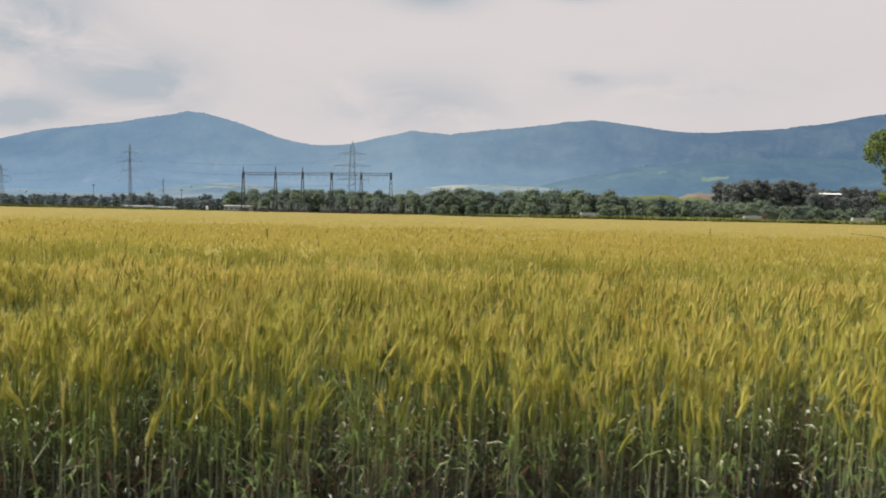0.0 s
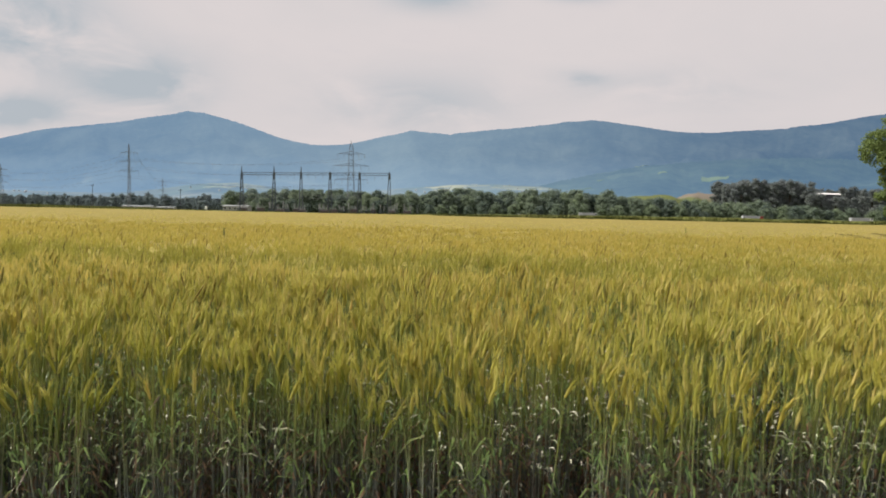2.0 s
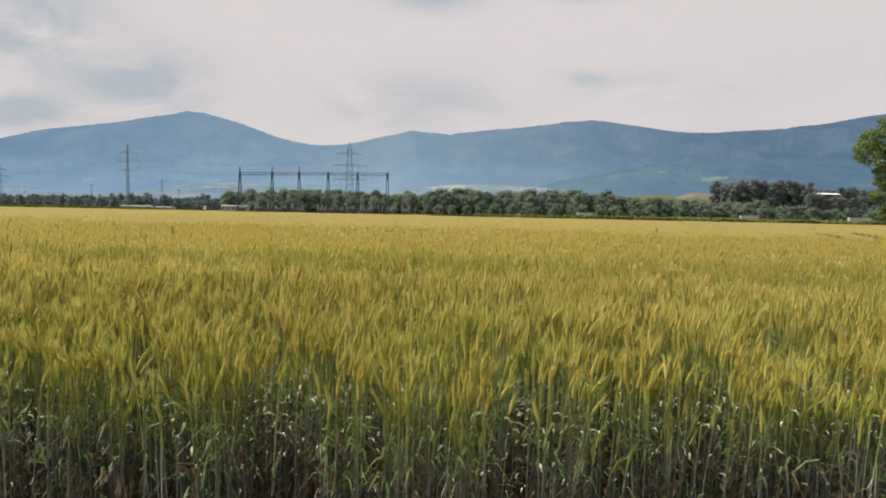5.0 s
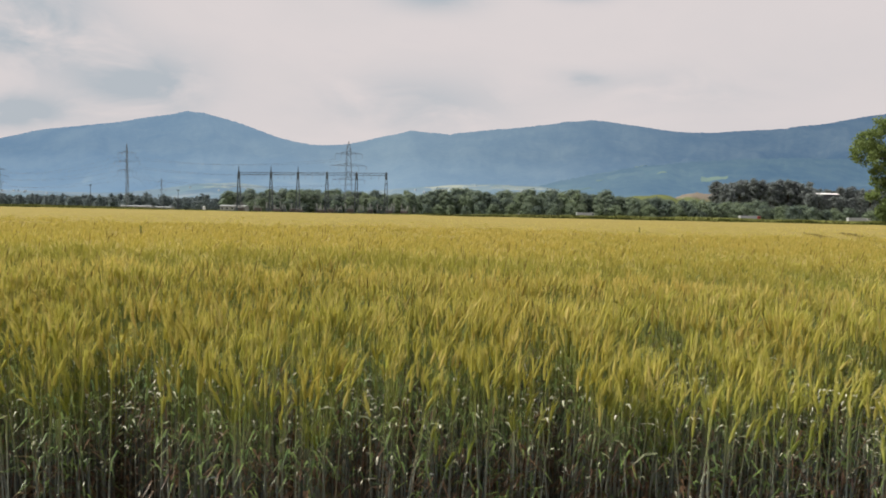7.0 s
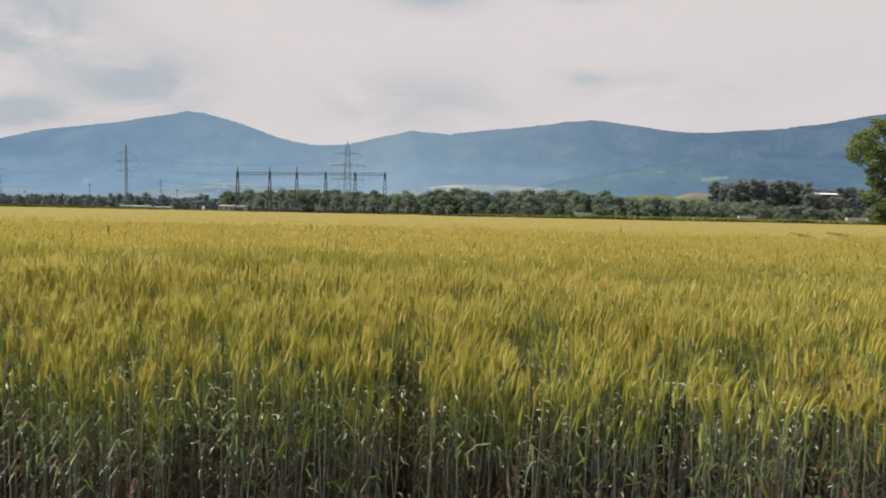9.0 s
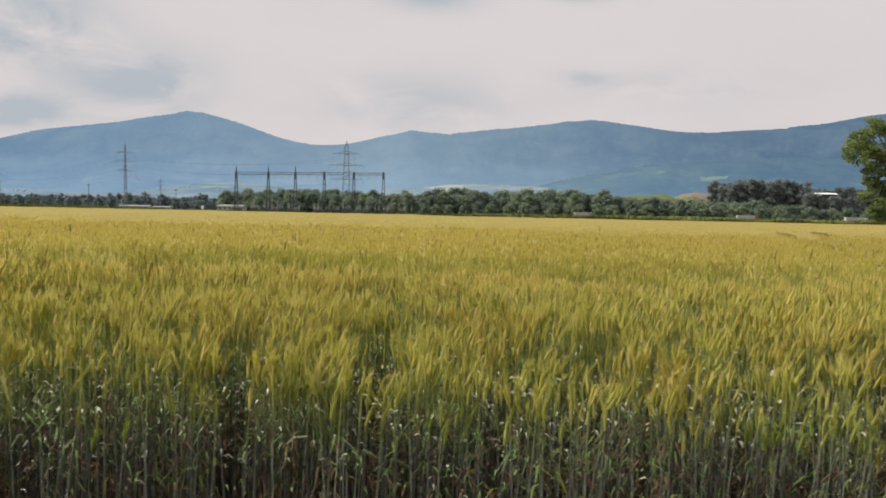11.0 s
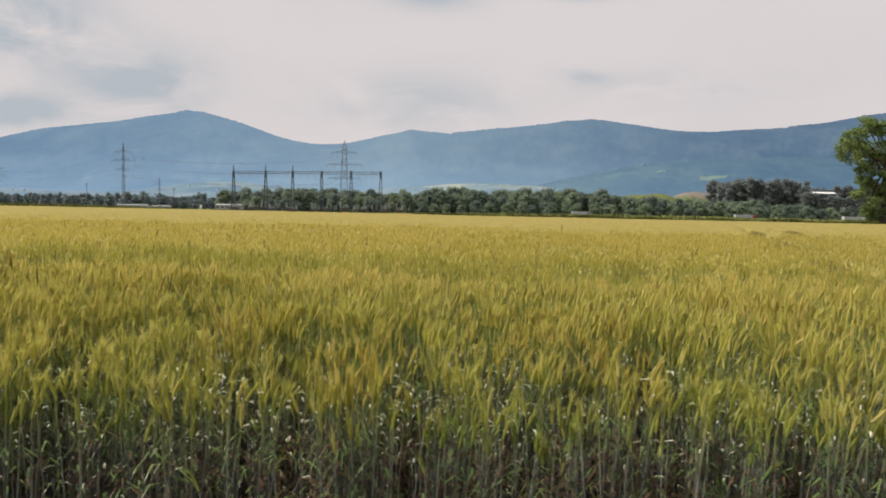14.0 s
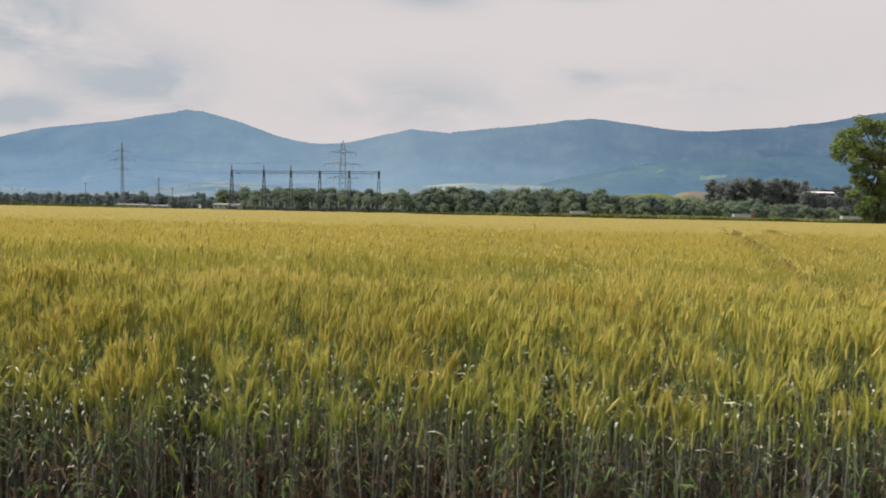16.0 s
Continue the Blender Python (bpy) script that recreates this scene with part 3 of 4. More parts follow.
def plants(x, y, rise, stalks, leaves, ears, low, leaf_count, awns, detail, wide=1.0, beard=1.0):
    n = len(x)
    top = crop_height(x, y) + rise + rng.normal(0, 0.028, n)
    lean = lean_of(n, x, y)
    ear_len = rng.uniform(0.062, 0.090, n)
    foot = np.stack([x, y, np.full(n, low)], 1)
    neck = np.stack([x + lean[:, 0] * 0.28, y + lean[:, 1] * 0.28, top - ear_len - 0.05], 1)
    mid = foot * 0.5 + neck * 0.5 - np.concatenate([lean * 0.05, np.zeros((n, 1))], 1)
    if stalks is not None:
        if detail > 1:
            tubes(stalks, np.stack([foot, mid, neck], 1), np.array((0.0031, 0.0028, 0.0019)) * wide, 3)
        else:
            a = rng.uniform(0, np.pi, n)
            ribbons(stalks, np.stack([foot, neck], 1), np.stack([np.cos(a), np.sin(a), 0 * a], 1), np.array((0.006, 0.004)) * wide)
    # the ear, with its beard
    tilt = np.concatenate([lean * 1.35 + rng.normal(0, 0.12, (n, 2)), np.ones((n, 1))], 1)
    tilt = unit(tilt)
    bow = np.concatenate([lean * 0.9, np.full((n, 1), -0.10)], 1)
    tip = neck + tilt * ear_len[:, None]
    belly = (neck + tip) / 2
    if detail > 1:
        tubes(ears, np.stack([neck, belly, tip], 1), np.array((0.0040, 0.0076, 0.0030)) * wide, 4)
    else:
        a = rng.uniform(-0.6, 0.6, n)
        ribbons(ears, np.stack([neck, belly, tip], 1), np.stack([np.cos(a), np.sin(a), 0 * a], 1), np.array((0.009, 0.019, 0.008)) * wide)
    for _ in range(awns):
        start = neck + (tip - neck) * rng.uniform(0.1, 0.95, (n, 1))
        way = unit(tilt + rng.normal(0, 0.20, (n, 3)) + bow * 0.3)
        end = start + way * rng.uniform(0.042, 0.088, (n, 1)) + bow * 0.02
        a = rng.uniform(0, np.pi, n)
        across = np.stack([np.cos(a), np.sin(a), 0 * a], 1) * 0.0023 * wide * beard
        heap_v = np.stack([start - across, start + across, end], 1)
        ears.add(heap_v, np.array([(0, 1, 2)]))
    for k in range(leaf_count):
        a = rng.uniform(0, 2 * np.pi, n)
        out = np.stack([np.cos(a), np.sin(a), 0 * a], 1)
        across = np.stack([-np.sin(a), np.cos(a), 0 * a], 1)
        at = rng.uniform(0.22, 0.80, (n, 1))
        root = foot + (neck - foot) * at
        size = rng.uniform(0.05, 0.13, (n, 1))
        rise = rng.uniform(0.15, 0.85, (n, 1))
        up = np.array((0, 0, 1.0))
        p1 = root + out * size * 0.35 + up * size * rise * 0.55
        p2 = root + out * size * 0.75 + up * size * rise * 0.45
        p3 = root + out * size * 1.05 - up * size * (0.75 - rise) * 0.9
        ribbons(leaves, np.stack([root, (p1 + p2) / 2, p3], 1), across, np.array((0.004, 0.008, 0.001)) * wide)


field = thing("barley_field", pose(0, 0, 0), "ripening golden barley crop with green stalks and bearded ears", "crop", kind="stuff")
stalks, leaves, ears, late = Heap(), Heap(), Heap(), Heap()
EDGE = 2.50


def front(x):
    return EDGE + 0.07 * np.sin(x * 2.3 + 0.6) + 0.05 * np.sin(x * 5.1)


x, y, rise = tufts(EDGE - 0.15, 3.9, 340, 5.5, 0.029)
keep = y > front(x) + rng.normal(0, 0.04, len(x))
plants(x[keep], y[keep], rise[keep], stalks, leaves, ears, 0.0, 8, 15, 2, 1.0, 0.85)
x, y, rise = tufts(3.9, 6.0, 245, 5.5, 0.034)
plants(x, y, rise, stalks, leaves, ears, 0.40, 2, 8, 2, 1.15, 0.95)
x, y, rise = tufts(6.0, 10.0, 250, 6, 0.042)
plants(x, y, rise * 0.8, stalks, None, ears, 0.5, 0, 6, 1, 0.92, 1.1)
x, y, rise = tufts(10.0, 26.0, 100, 5, 0.06)
plants(x, y, rise * 0.7, None, None, ears, 0.5, 0, 4, 1, 1.15, 1.2)
x, y, rise = tufts(26.0, 70.0, 15, 4, 0.14)
keep = rng.random(len(x)) < (70 - y) / 44
plants(x[keep], y[keep], rise[keep] * 0.4, None, None, ears, 0.5, 0, 3, 1, 1.4)
# the crop goes on to both sides
for x0, x1 in ((-13.0, -2.7), (9.3, 20.0)):
    n = int((x1 - x0) * 4.6 * 110)
    x, y = rng.uniform(x0, x1, n), rng.uniform(EDGE - 0.1, 7.0, n)
    keep = ((x < -0.75 * y - 0.6) | (x > 7.2 + 0.75 * y)) & (y > front(x))
    x, y = x[keep], y[keep]
    plants(x, y, rng.normal(0, 0.05, len(x)), stalks, None, ears, 0.0, 0, 4, 1, 1.6)
# late green shoots that stand out dark against the ripe heads
x, y = scatter(3.6, 26.0, 6.0)
keep = rng.random(len(x)) < np.interp(y, (3.6, 8, 12, 26), (1.0, 0.8, 0.3, 0.2))
x, y = x[keep], y[keep]
n = len(x)
foot = np.stack([x, y, crop_height(x, y) - 0.10], 1)
tip = foot + np.stack([rng.normal(0.03, 0.03, n), rng.normal(0, 0.02, n), rng.uniform(0.09, 0.17, n)], 1)
tubes(late, np.stack([foot, foot * 0.45 + tip * 0.55, tip], 1), np.array((0.006, 0.010, 0.003))[None] * (0.7 + 0.03 * y)[:, None], 3)
# pale ribbons that imitate sky glints on leaves, plus a few larger curled leaves
tips = Heap()
x, y = scatter(EDGE, 4.0, 500)
keep = y > front(x)
x, y = x[keep], y[keep]
n = len(x)
z = CROP - 0.17 - 0.26 * rng.random(n) - 0.50 * rng.random(n) ** 2.5
a = rng.uniform(0, 2 * np.pi, n)
out = np.stack([np.cos(a), np.sin(a), 0 * a], 1)
across = np.stack([-np.sin(a), np.cos(a), 0.3 * np.ones(n)], 1)
root = np.stack([x, y, z], 1)
size = np.where(rng.random((n, 1)) < 0.06, rng.uniform(0.030, 0.055, (n, 1)), rng.uniform(0.007, 0.024, (n, 1)))
ribbons(tips, np.stack([root, root + out * size + np.array((0, 0, 0.006)), root + out * size * 1.8 - np.array((0, 0, 0.010))], 1), across, np.array((0.003, 0.006, 0.001))[None] * (0.75 + 18 * size))
# broken, bent straws along the near edge
n = 110
x = rng.uniform(-2.2, 9.2, n)
y = front(x) + rng.uniform(-0.05, 0.25, n)
a, b = np.stack([x, y, 0 * x], 1), np.stack([x + rng.normal(0, 0.03, n), y, rng.uniform(0.50, 0.80, n)], 1)
c = b + np.stack([rng.normal(0, 0.045, n), rng.normal(-0.02, 0.03, n), rng.uniform(-0.12, -0.02, n)], 1)
tubes(stalks, np.stack([a, b], 1), np.array((0.0034, 0.0030)), 4)
ribbons(stalks, np.stack([b - (c - b) * 0.04, (b + c) / 2 + np.array((0, 0, 0.02)), c], 1), np.tile(np.array((0.0, 0.8, 0.6)), (n, 1)), np.array((0.006, 0.008, 0.003)))
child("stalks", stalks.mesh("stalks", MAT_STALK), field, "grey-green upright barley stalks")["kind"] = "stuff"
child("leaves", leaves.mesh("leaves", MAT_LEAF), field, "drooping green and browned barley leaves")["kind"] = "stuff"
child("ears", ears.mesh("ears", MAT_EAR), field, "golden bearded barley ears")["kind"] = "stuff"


child("glints_and_tips", tips.mesh("glints_and_tips", MAT_GLINT_TIP), field, "small pale ribbons imitating leaf glints, with some pale curled leaves")["kind"] = "stuff"
child("late_shoots", late.mesh("late_shoots", MAT_LATE), field, "darker olive late ears in the ripe crop")["kind"] = "stuff"


def canopy_mesh():
    """The close mass of heads, below the tips of the ears, from a few metres in to the far edge."""
    ys = 4.2 * (150 / 4.2) ** np.linspace(0, 1, 280)
    us = np.linspace(-0.80, 0.80, 340)
    gy, gu = np.meshgrid(ys, us, indexing="ij")
    gx = 3.3 + gu * (gy + 16.0) * 1.10
    gy = np.where(gy > 70, 70 + (gy - 70) * (far_edge(gx) - 70) / 80.0, gy)
    drop = np.interp(gy, (4.2, 9, 22, 40), (0.46, 0.32, 0.13, 0.05))
    gz = crop_height(gx, gy) - drop + np.interp(gy, (4, 20, 60), (0.022, 0.014, 0.012)) * rng.normal(0, 1, gx.shape) - 0.42 * track_depth(gx, gy) - 0.25 * thin_spots(gx, gy)
    gz[0] = 0.0
    gz[-1] = 0.0
    nx = len(us)
    i = (np.arange(len(ys) - 1)[:, None] * nx + np.arange(nx - 1)).ravel()
    tris = np.concatenate([np.stack([i, i + 1, i + nx + 1], 1), np.stack([i, i + nx + 1, i + nx], 1)])
    me = fast_mesh("canopy", np.stack([gx, gy, gz], -1).reshape(-1, 3), tris, MAT_CANOPY)
    me.materials.append(MAT_TRACK_SHADE)
    # floor and sides of the wheel track take the painted shade
    bare = ((track_depth(gx, gy) > 0.08) & (gy < 36)).ravel()
    me.polygons.foreach_set("material_index", bare[tris].any(1).astype(np.int32))
    return me


child("canopy", canopy_mesh(), field, "dense golden mass of barley heads")["kind"] = "stuff"


# single plants that stand out at the near edge
for k in range(64):
    px = -1.6 + 10.6 * (k + rng.uniform(0.1, 0.9)) / 64
    py = float(front(np.array(px))) - rng.uniform(0.0, 0.05)
    stem, blades, head = Heap(), Heap(), Heap()
    plants(np.array([px]), np.array([py]), np.array([rng.uniform(-0.10, 0.05)]), stem, blades, head, 0.0, 4, 22, 2, 1.1, 0.6)
    plant = thing("barley_plant", pose(px, py, 0), "upright bearded barley plant at the field edge", "barley", "barley plants at the field edge")
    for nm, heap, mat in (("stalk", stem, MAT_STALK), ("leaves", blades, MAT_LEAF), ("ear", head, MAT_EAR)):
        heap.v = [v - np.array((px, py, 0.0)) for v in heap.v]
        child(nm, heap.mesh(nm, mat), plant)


# ---- trees ----
def leaf_cloud(lumps, count, size, seed, flat=0.8, ragged=(0.62, 1.10)):
    """Leaf sprays on the shells of some lumps: small bent cards with gaps between them."""
    r = np.random.default_rng(seed)
    vol = np.array([l[3] ** 2 for l in lumps])
    pick = r.choice(len(lumps), count, p=vol / vol.sum())
    c = np.array([l[:3] for l in lumps])[pick]
    rad = np.array([l[3] for l in lumps])[pick]
    d = unit(r.normal(0, 1, (count, 3)))
    p = c + d * (rad * r.uniform(*ragged, count) ** 0.8)[:, None] * np.array((1, 1, flat))
    nrm = unit(d + r.normal(0, 0.55, (count, 3)))
    a = unit(np.cross(nrm, r.normal(0, 1, (count, 3))))
    b = np.cross(nrm, a)
    s = (size * r.uniform(0.55, 1.35, count))[:, None]
    fold = nrm * s * 0.35
    verts = np.stack([p - a * s, p - b * s * 0.62 + fold, p + a * s, p + b * s * 0.62 + fold], 1)
    return verts, np.array([(0, 1, 2), (0, 2, 3)])


def crown_mesh(name, lumps, count, size, seed, mat, flat=0.8, ragged=(0.62, 1.10), core=1.0):
    heap = Heap()
    heap.add(*leaf_cloud(lumps, count, size, seed, flat, ragged))
    ico = bmesh.new()
    bmesh.ops.create_icosphere(ico, subdivisions=1, radius=1.0)
    ico.verts.ensure_lookup_table()
    base = np.array([v.co for v in ico.verts])
    tris = np.array([[v.index for v in f.verts] for f in ico.faces])
    ico.free()
    r = np.random.default_rng(seed + 50)
    for cx, cy, cz, rad in lumps:
        bumpy = base * r.uniform(0.48, 0.66, (len(base), 1)) * rad * core * np.array((1, 1, flat))
        heap.add((bumpy + np.array((cx, cy, cz)))[None], tris)
    return heap.mesh(name, mat)


def trunk_mesh(name, height, r0, limbs, seed):
    r = random.Random(seed)
    bm = bmesh.new()
    last = Vector((0, 0, -0.1))
    for k in range(1, 6):
        p = Vector((r.uniform(-1, 1) * 0.02 * height, r.uniform(-1, 1) * 0.02 * height, height * k / 5))
        bar(bm, last, p, r0 * (1 - 0.16 * (k - 1)) * (1.35 if k == 1 else 1), r0 * (1 - 0.16 * k), 8)
        last = p
    for tip in limbs:
        z = r.uniform(0.35, 0.95) * height
        a = Vector((0, 0, z))
        b = Vector(tip)
        m = (a + b) / 2 + Vector((0, 0, 0.12 * (b - a).length))
        bar(bm, a, m, r0 * 0.42, r0 * 0.26, 6)
        bar(bm, m, b, r0 * 0.26, r0 * 0.07, 6)
    me = bpy.data.meshes.new(name)
    bm.to_mesh(me)
    bm.free()
    me.materials.append(MAT_BARK)
    return me


def tree_kind(seed, height, spread, lumps_n, count, size, mat, low=0.12, tall=False, lump=1.0):
    """One tree with its trunk and crown, standing at the origin."""
    r = random.Random(seed)
    lumps = []
    for k in range(lumps_n):
        f = (k + 0.5) / lumps_n
        z = height * (low + 0.14 + (0.80 - low) * f)
        full = math.sin(math.pi * min(1.0, 0.25 + 0.66 * f)) if not tall else 0.95 - 0.12 * f
        a = k * 2.4 + r.uniform(-0.5, 0.5)
        d = spread * full * r.uniform(0.25, 0.72)
        rad = lump * spread * r.uniform(0.38, 0.58) * (0.75 + 0.35 * full)
        lumps.append((math.cos(a) * d, math.sin(a) * d, min(z, height - rad * 0.75), rad))
    return lumps, (crown_mesh("crown", lumps, count, size, seed, mat, ragged=(0.45, 1.15), core=1.12), trunk_mesh("trunk", height * 0.62, height * 0.018 + 0.08, [l[:3] for l in lumps], seed))


def tree(m, meshes, label, group, category="tree"):
    t = thing("tree", m, label, category, group)
    child("trunk", meshes[1], t)
    child("crown", meshes[0], t)
    return t


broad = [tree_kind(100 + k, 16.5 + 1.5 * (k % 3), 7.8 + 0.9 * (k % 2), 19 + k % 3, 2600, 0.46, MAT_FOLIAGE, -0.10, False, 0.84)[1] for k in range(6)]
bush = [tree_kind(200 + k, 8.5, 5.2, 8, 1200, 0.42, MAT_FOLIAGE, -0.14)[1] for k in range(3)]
tall = [tree_kind(300 + k, 40.0 + 2.0 * (k % 2), 8.0, 26, 2800, 0.66, MAT_WOOD_HAZED, -0.08, True, 0.80)[1] for k in range(4)]
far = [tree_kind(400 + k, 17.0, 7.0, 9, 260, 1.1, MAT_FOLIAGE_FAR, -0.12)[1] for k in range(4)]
pick = random.Random(5)


def stand(x, y, kinds, scale, label, group, vary=0.14):
    s = scale * pick.uniform(1 - vary, 1 + vary)
    t = tree(pose(x, y, 0, 0, 0, pick.uniform(0, 360)), pick.choice(kinds), label, group)
    t.scale = (s * pick.uniform(0.9, 1.15), s * pick.uniform(0.9, 1.15), s)
    return t


# the belt of broadleaved trees behind the substation and the road
for row in range(3):
    x = -150.0
    while x < 245.0:
        y = 440 + 24 * row + 10 * math.sin(x * 0.03) + pick.uniform(-5, 5)
        s = (0.86, 0.98, 1.08)[row] * float(np.interp(x, (-150, -30, 20, 120, 180), (0.84, 0.88, 1.0, 0.98, 0.74)))
        stand(x, y, broad, s, "round leafy broadleaved tree in the valley belt", "trees of the belt")
        x += pick.uniform(6.0, 9.5)
x = -128.0
while x < 270.0:
    stand(x, 424 + pick.uniform(-5, 5), bush, pick.uniform(0.7, 1.25) * (0.9 if x < 20 else 1.0), "low rounded green bush at the edge of the belt", "bushes of the belt")
    x += pick.uniform(7, 13)
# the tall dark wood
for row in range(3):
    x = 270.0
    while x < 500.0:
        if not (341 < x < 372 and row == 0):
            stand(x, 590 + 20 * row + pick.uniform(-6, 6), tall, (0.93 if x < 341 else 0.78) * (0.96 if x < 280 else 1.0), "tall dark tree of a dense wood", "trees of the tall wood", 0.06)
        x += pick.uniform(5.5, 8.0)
x = 255.0
while x < 440.0:
    stand(x, 520 + pick.uniform(-8, 8), bush, pick.uniform(1.0, 1.9), "rounded green tree before the tall wood", "bushes of the tall wood")
    x += pick.uniform(10, 17)
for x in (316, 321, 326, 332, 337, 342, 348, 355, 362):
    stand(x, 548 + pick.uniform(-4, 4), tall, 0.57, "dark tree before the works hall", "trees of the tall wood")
# far copses across the valley, hundreds of trees that run together
def read_mesh(me):
    co = np.empty(3 * len(me.vertices), np.float32)
    me.vertices.foreach_get("co", co)
    ix = np.empty(len(me.loops), np.int32)
    me.loops.foreach_get("vertex_index", ix)
    return co.reshape(-1, 3), ix.reshape(-1, 3)


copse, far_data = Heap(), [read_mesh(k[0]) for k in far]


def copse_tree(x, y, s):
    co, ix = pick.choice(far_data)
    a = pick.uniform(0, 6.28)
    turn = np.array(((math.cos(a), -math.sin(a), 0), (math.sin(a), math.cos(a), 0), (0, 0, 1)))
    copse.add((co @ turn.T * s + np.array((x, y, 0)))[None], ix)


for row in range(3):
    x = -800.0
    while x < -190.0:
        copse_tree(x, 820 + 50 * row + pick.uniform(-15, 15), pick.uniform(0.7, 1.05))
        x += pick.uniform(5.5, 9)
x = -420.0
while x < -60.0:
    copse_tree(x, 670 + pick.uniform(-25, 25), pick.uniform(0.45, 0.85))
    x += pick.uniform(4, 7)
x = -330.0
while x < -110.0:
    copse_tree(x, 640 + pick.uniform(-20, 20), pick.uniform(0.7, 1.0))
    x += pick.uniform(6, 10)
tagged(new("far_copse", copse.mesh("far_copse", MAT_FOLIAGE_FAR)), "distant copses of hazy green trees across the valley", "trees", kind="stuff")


def lone_tree():
    r = random.Random(21)
    lumps = [(-8.2, 0, 16.0, 2.9), (-6.2, 0.5, 18.2, 2.6), (-7.4, -1, 13.6, 2.2), (-4.6, 0, 15.8, 3.2), (-3.5, 1, 19.8, 2.6), (0, 0, 19.6, 3.4), (3.5, -1, 18.5, 4.0),
             (0.5, 1, 14.5, 3.8), (6.5, 0, 14.5, 4.0), (1, -1, 10, 3.2), (6, 0, 9.5, 3.6), (0.4, 0, 6.2, 2.6), (-5.4, 0, 6.7, 1.8), (-4.8, 0, 9.6, 1.9), (-3.0, 0.8, 8.6, 2.3), (-5.8, -0.5, 11.6, 1.6), (-1.0, 0, 7.8, 2.5), (-3.2, -1, 5.0, 2.2),
             (-2.6, 0.6, 11.6, 2.0), (4.5, 0.5, 5.6, 2.6), (-1.5, 0.5, 3.2, 2.4), (2.5, 0, 2.8, 2.8), (6.5, 0, 3.6, 3.2), (-3.6, 0, 3.0, 1.6)]
    t = thing("tree", pose(93.8, 127.0, 0), "large old broadleaved tree with an uneven spreading crown", "tree")
    child("trunk", trunk_mesh("trunk", 15.0, 0.62, [l[:3] for l in lumps], 3), t)
    sprays = []
    for cx, cy, cz, cr in lumps:
        sprays.append((cx, cy, cz, cr * 0.62))
        for _ in range(5):
            a, b = r.uniform(0, 6.28), r.uniform(-0.7, 1.2)
            d = cr * r.uniform(0.50, 0.82)
            sprays.append((cx + d * math.cos(a) * math.cos(b), cy + d * math.sin(a) * math.cos(b), cz + d * math.sin(b), cr * r.uniform(0.24, 0.42)))
    child("crown", crown_mesh("crown", sprays, 17000, 0.27, 77, MAT_OAK, 0.8, (0.40, 1.40), 0.52), t)


lone_tree()

# rank dark grass and herbs along the far side of the field
verge, n = Heap(), 26000
gx = rng.uniform(-160, 150, n)
gy = far_edge(gx) + 8 + rng.uniform(0, 7, n)
top = np.interp(gx, (-160, -60, 0, 60, 150), (0.55, 0.70, 1.05, 1.22, 1.22)) * (1 + 0.22 * wave(gx, gy, 0.35, 31)) * rng.uniform(0.7, 1.0, n)
ang = rng.uniform(0, np.pi, n)
off = np.stack([np.cos(ang), np.sin(ang), 0 * ang], 1) * 0.16
foot = np.stack([gx, gy, 0 * gx], 1)
tip = foot + np.stack([rng.normal(0.05, 0.12, n), rng.normal(0, 0.1, n), top], 1)
verge.add(np.stack([foot - off, foot + off, tip + off * 0.7, tip - off * 0.7], 1), np.array([(0, 1, 2), (0, 2, 3)]))
tagged(new("verge_grass", verge.mesh("verge_grass", MAT_VERGE)), "rank dark green grass along the far field edge", "grass", kind="stuff")

# a strip of tall light grass beyond the far edge
strip, n = Heap(), 46000
gx = rng.uniform(-215, 150, n)
gy = far_edge(gx) + 17 + rng.uniform(0, 9, n)
top = np.interp(gx, (-215, -110, -60, -20, 30, 150), (1.95, 1.65, 1.0, 1.05, 1.62, 1.68)) * (1 + 0.08 * wave(gx, gy, 0.3, 33)) * rng.uniform(0.90, 1.0, n)
ang = rng.uniform(0, np.pi, n)
off = np.stack([np.cos(ang), np.sin(ang), 0 * ang], 1) * 0.20
foot = np.stack([gx, gy, 0 * gx], 1)
tip = foot + np.stack([rng.normal(0.05, 0.12, n), rng.normal(0, 0.1, n), top], 1)
strip.add(np.stack([foot - off, foot + off, tip + off * 0.5, tip - off * 0.5], 1), np.array([(0, 1, 2), (0, 2, 3)]))
tagged(new("tall_grass", strip.mesh("tall_grass", MAT_PASTURE)), "strip of tall light green grass beyond the crop", "grass", kind="stuff")


# ---- pylons and the substation ----
def lattice(bm, base, top, w0, w1, bays, leg, brace):
    """A square lattice mast from base to top."""
    base, top = Vector(base), Vector(top)
    def corner(f, k):
        w = (w0 + (w1 - w0) * f) / 2
        return base.lerp(top, f) + Vector(((-1, 1, 1, -1)[k] * w, (-1, -1, 1, 1)[k] * w, 0))
    fs = [1 - (1 - k / bays) ** 1.15 for k in range(bays + 1)]
    for k in range(4):
        bar(bm, corner(0, k), corner(1, k), leg, leg * 0.7)
    for i in range(bays):
        for k in range(4):
            j = (k + 1) % 4
            bar(bm, corner(fs[i], k), corner(fs[i + 1], j), brace)
            bar(bm, corner(fs[i], j), corner(fs[i + 1], k), brace)
    return bm


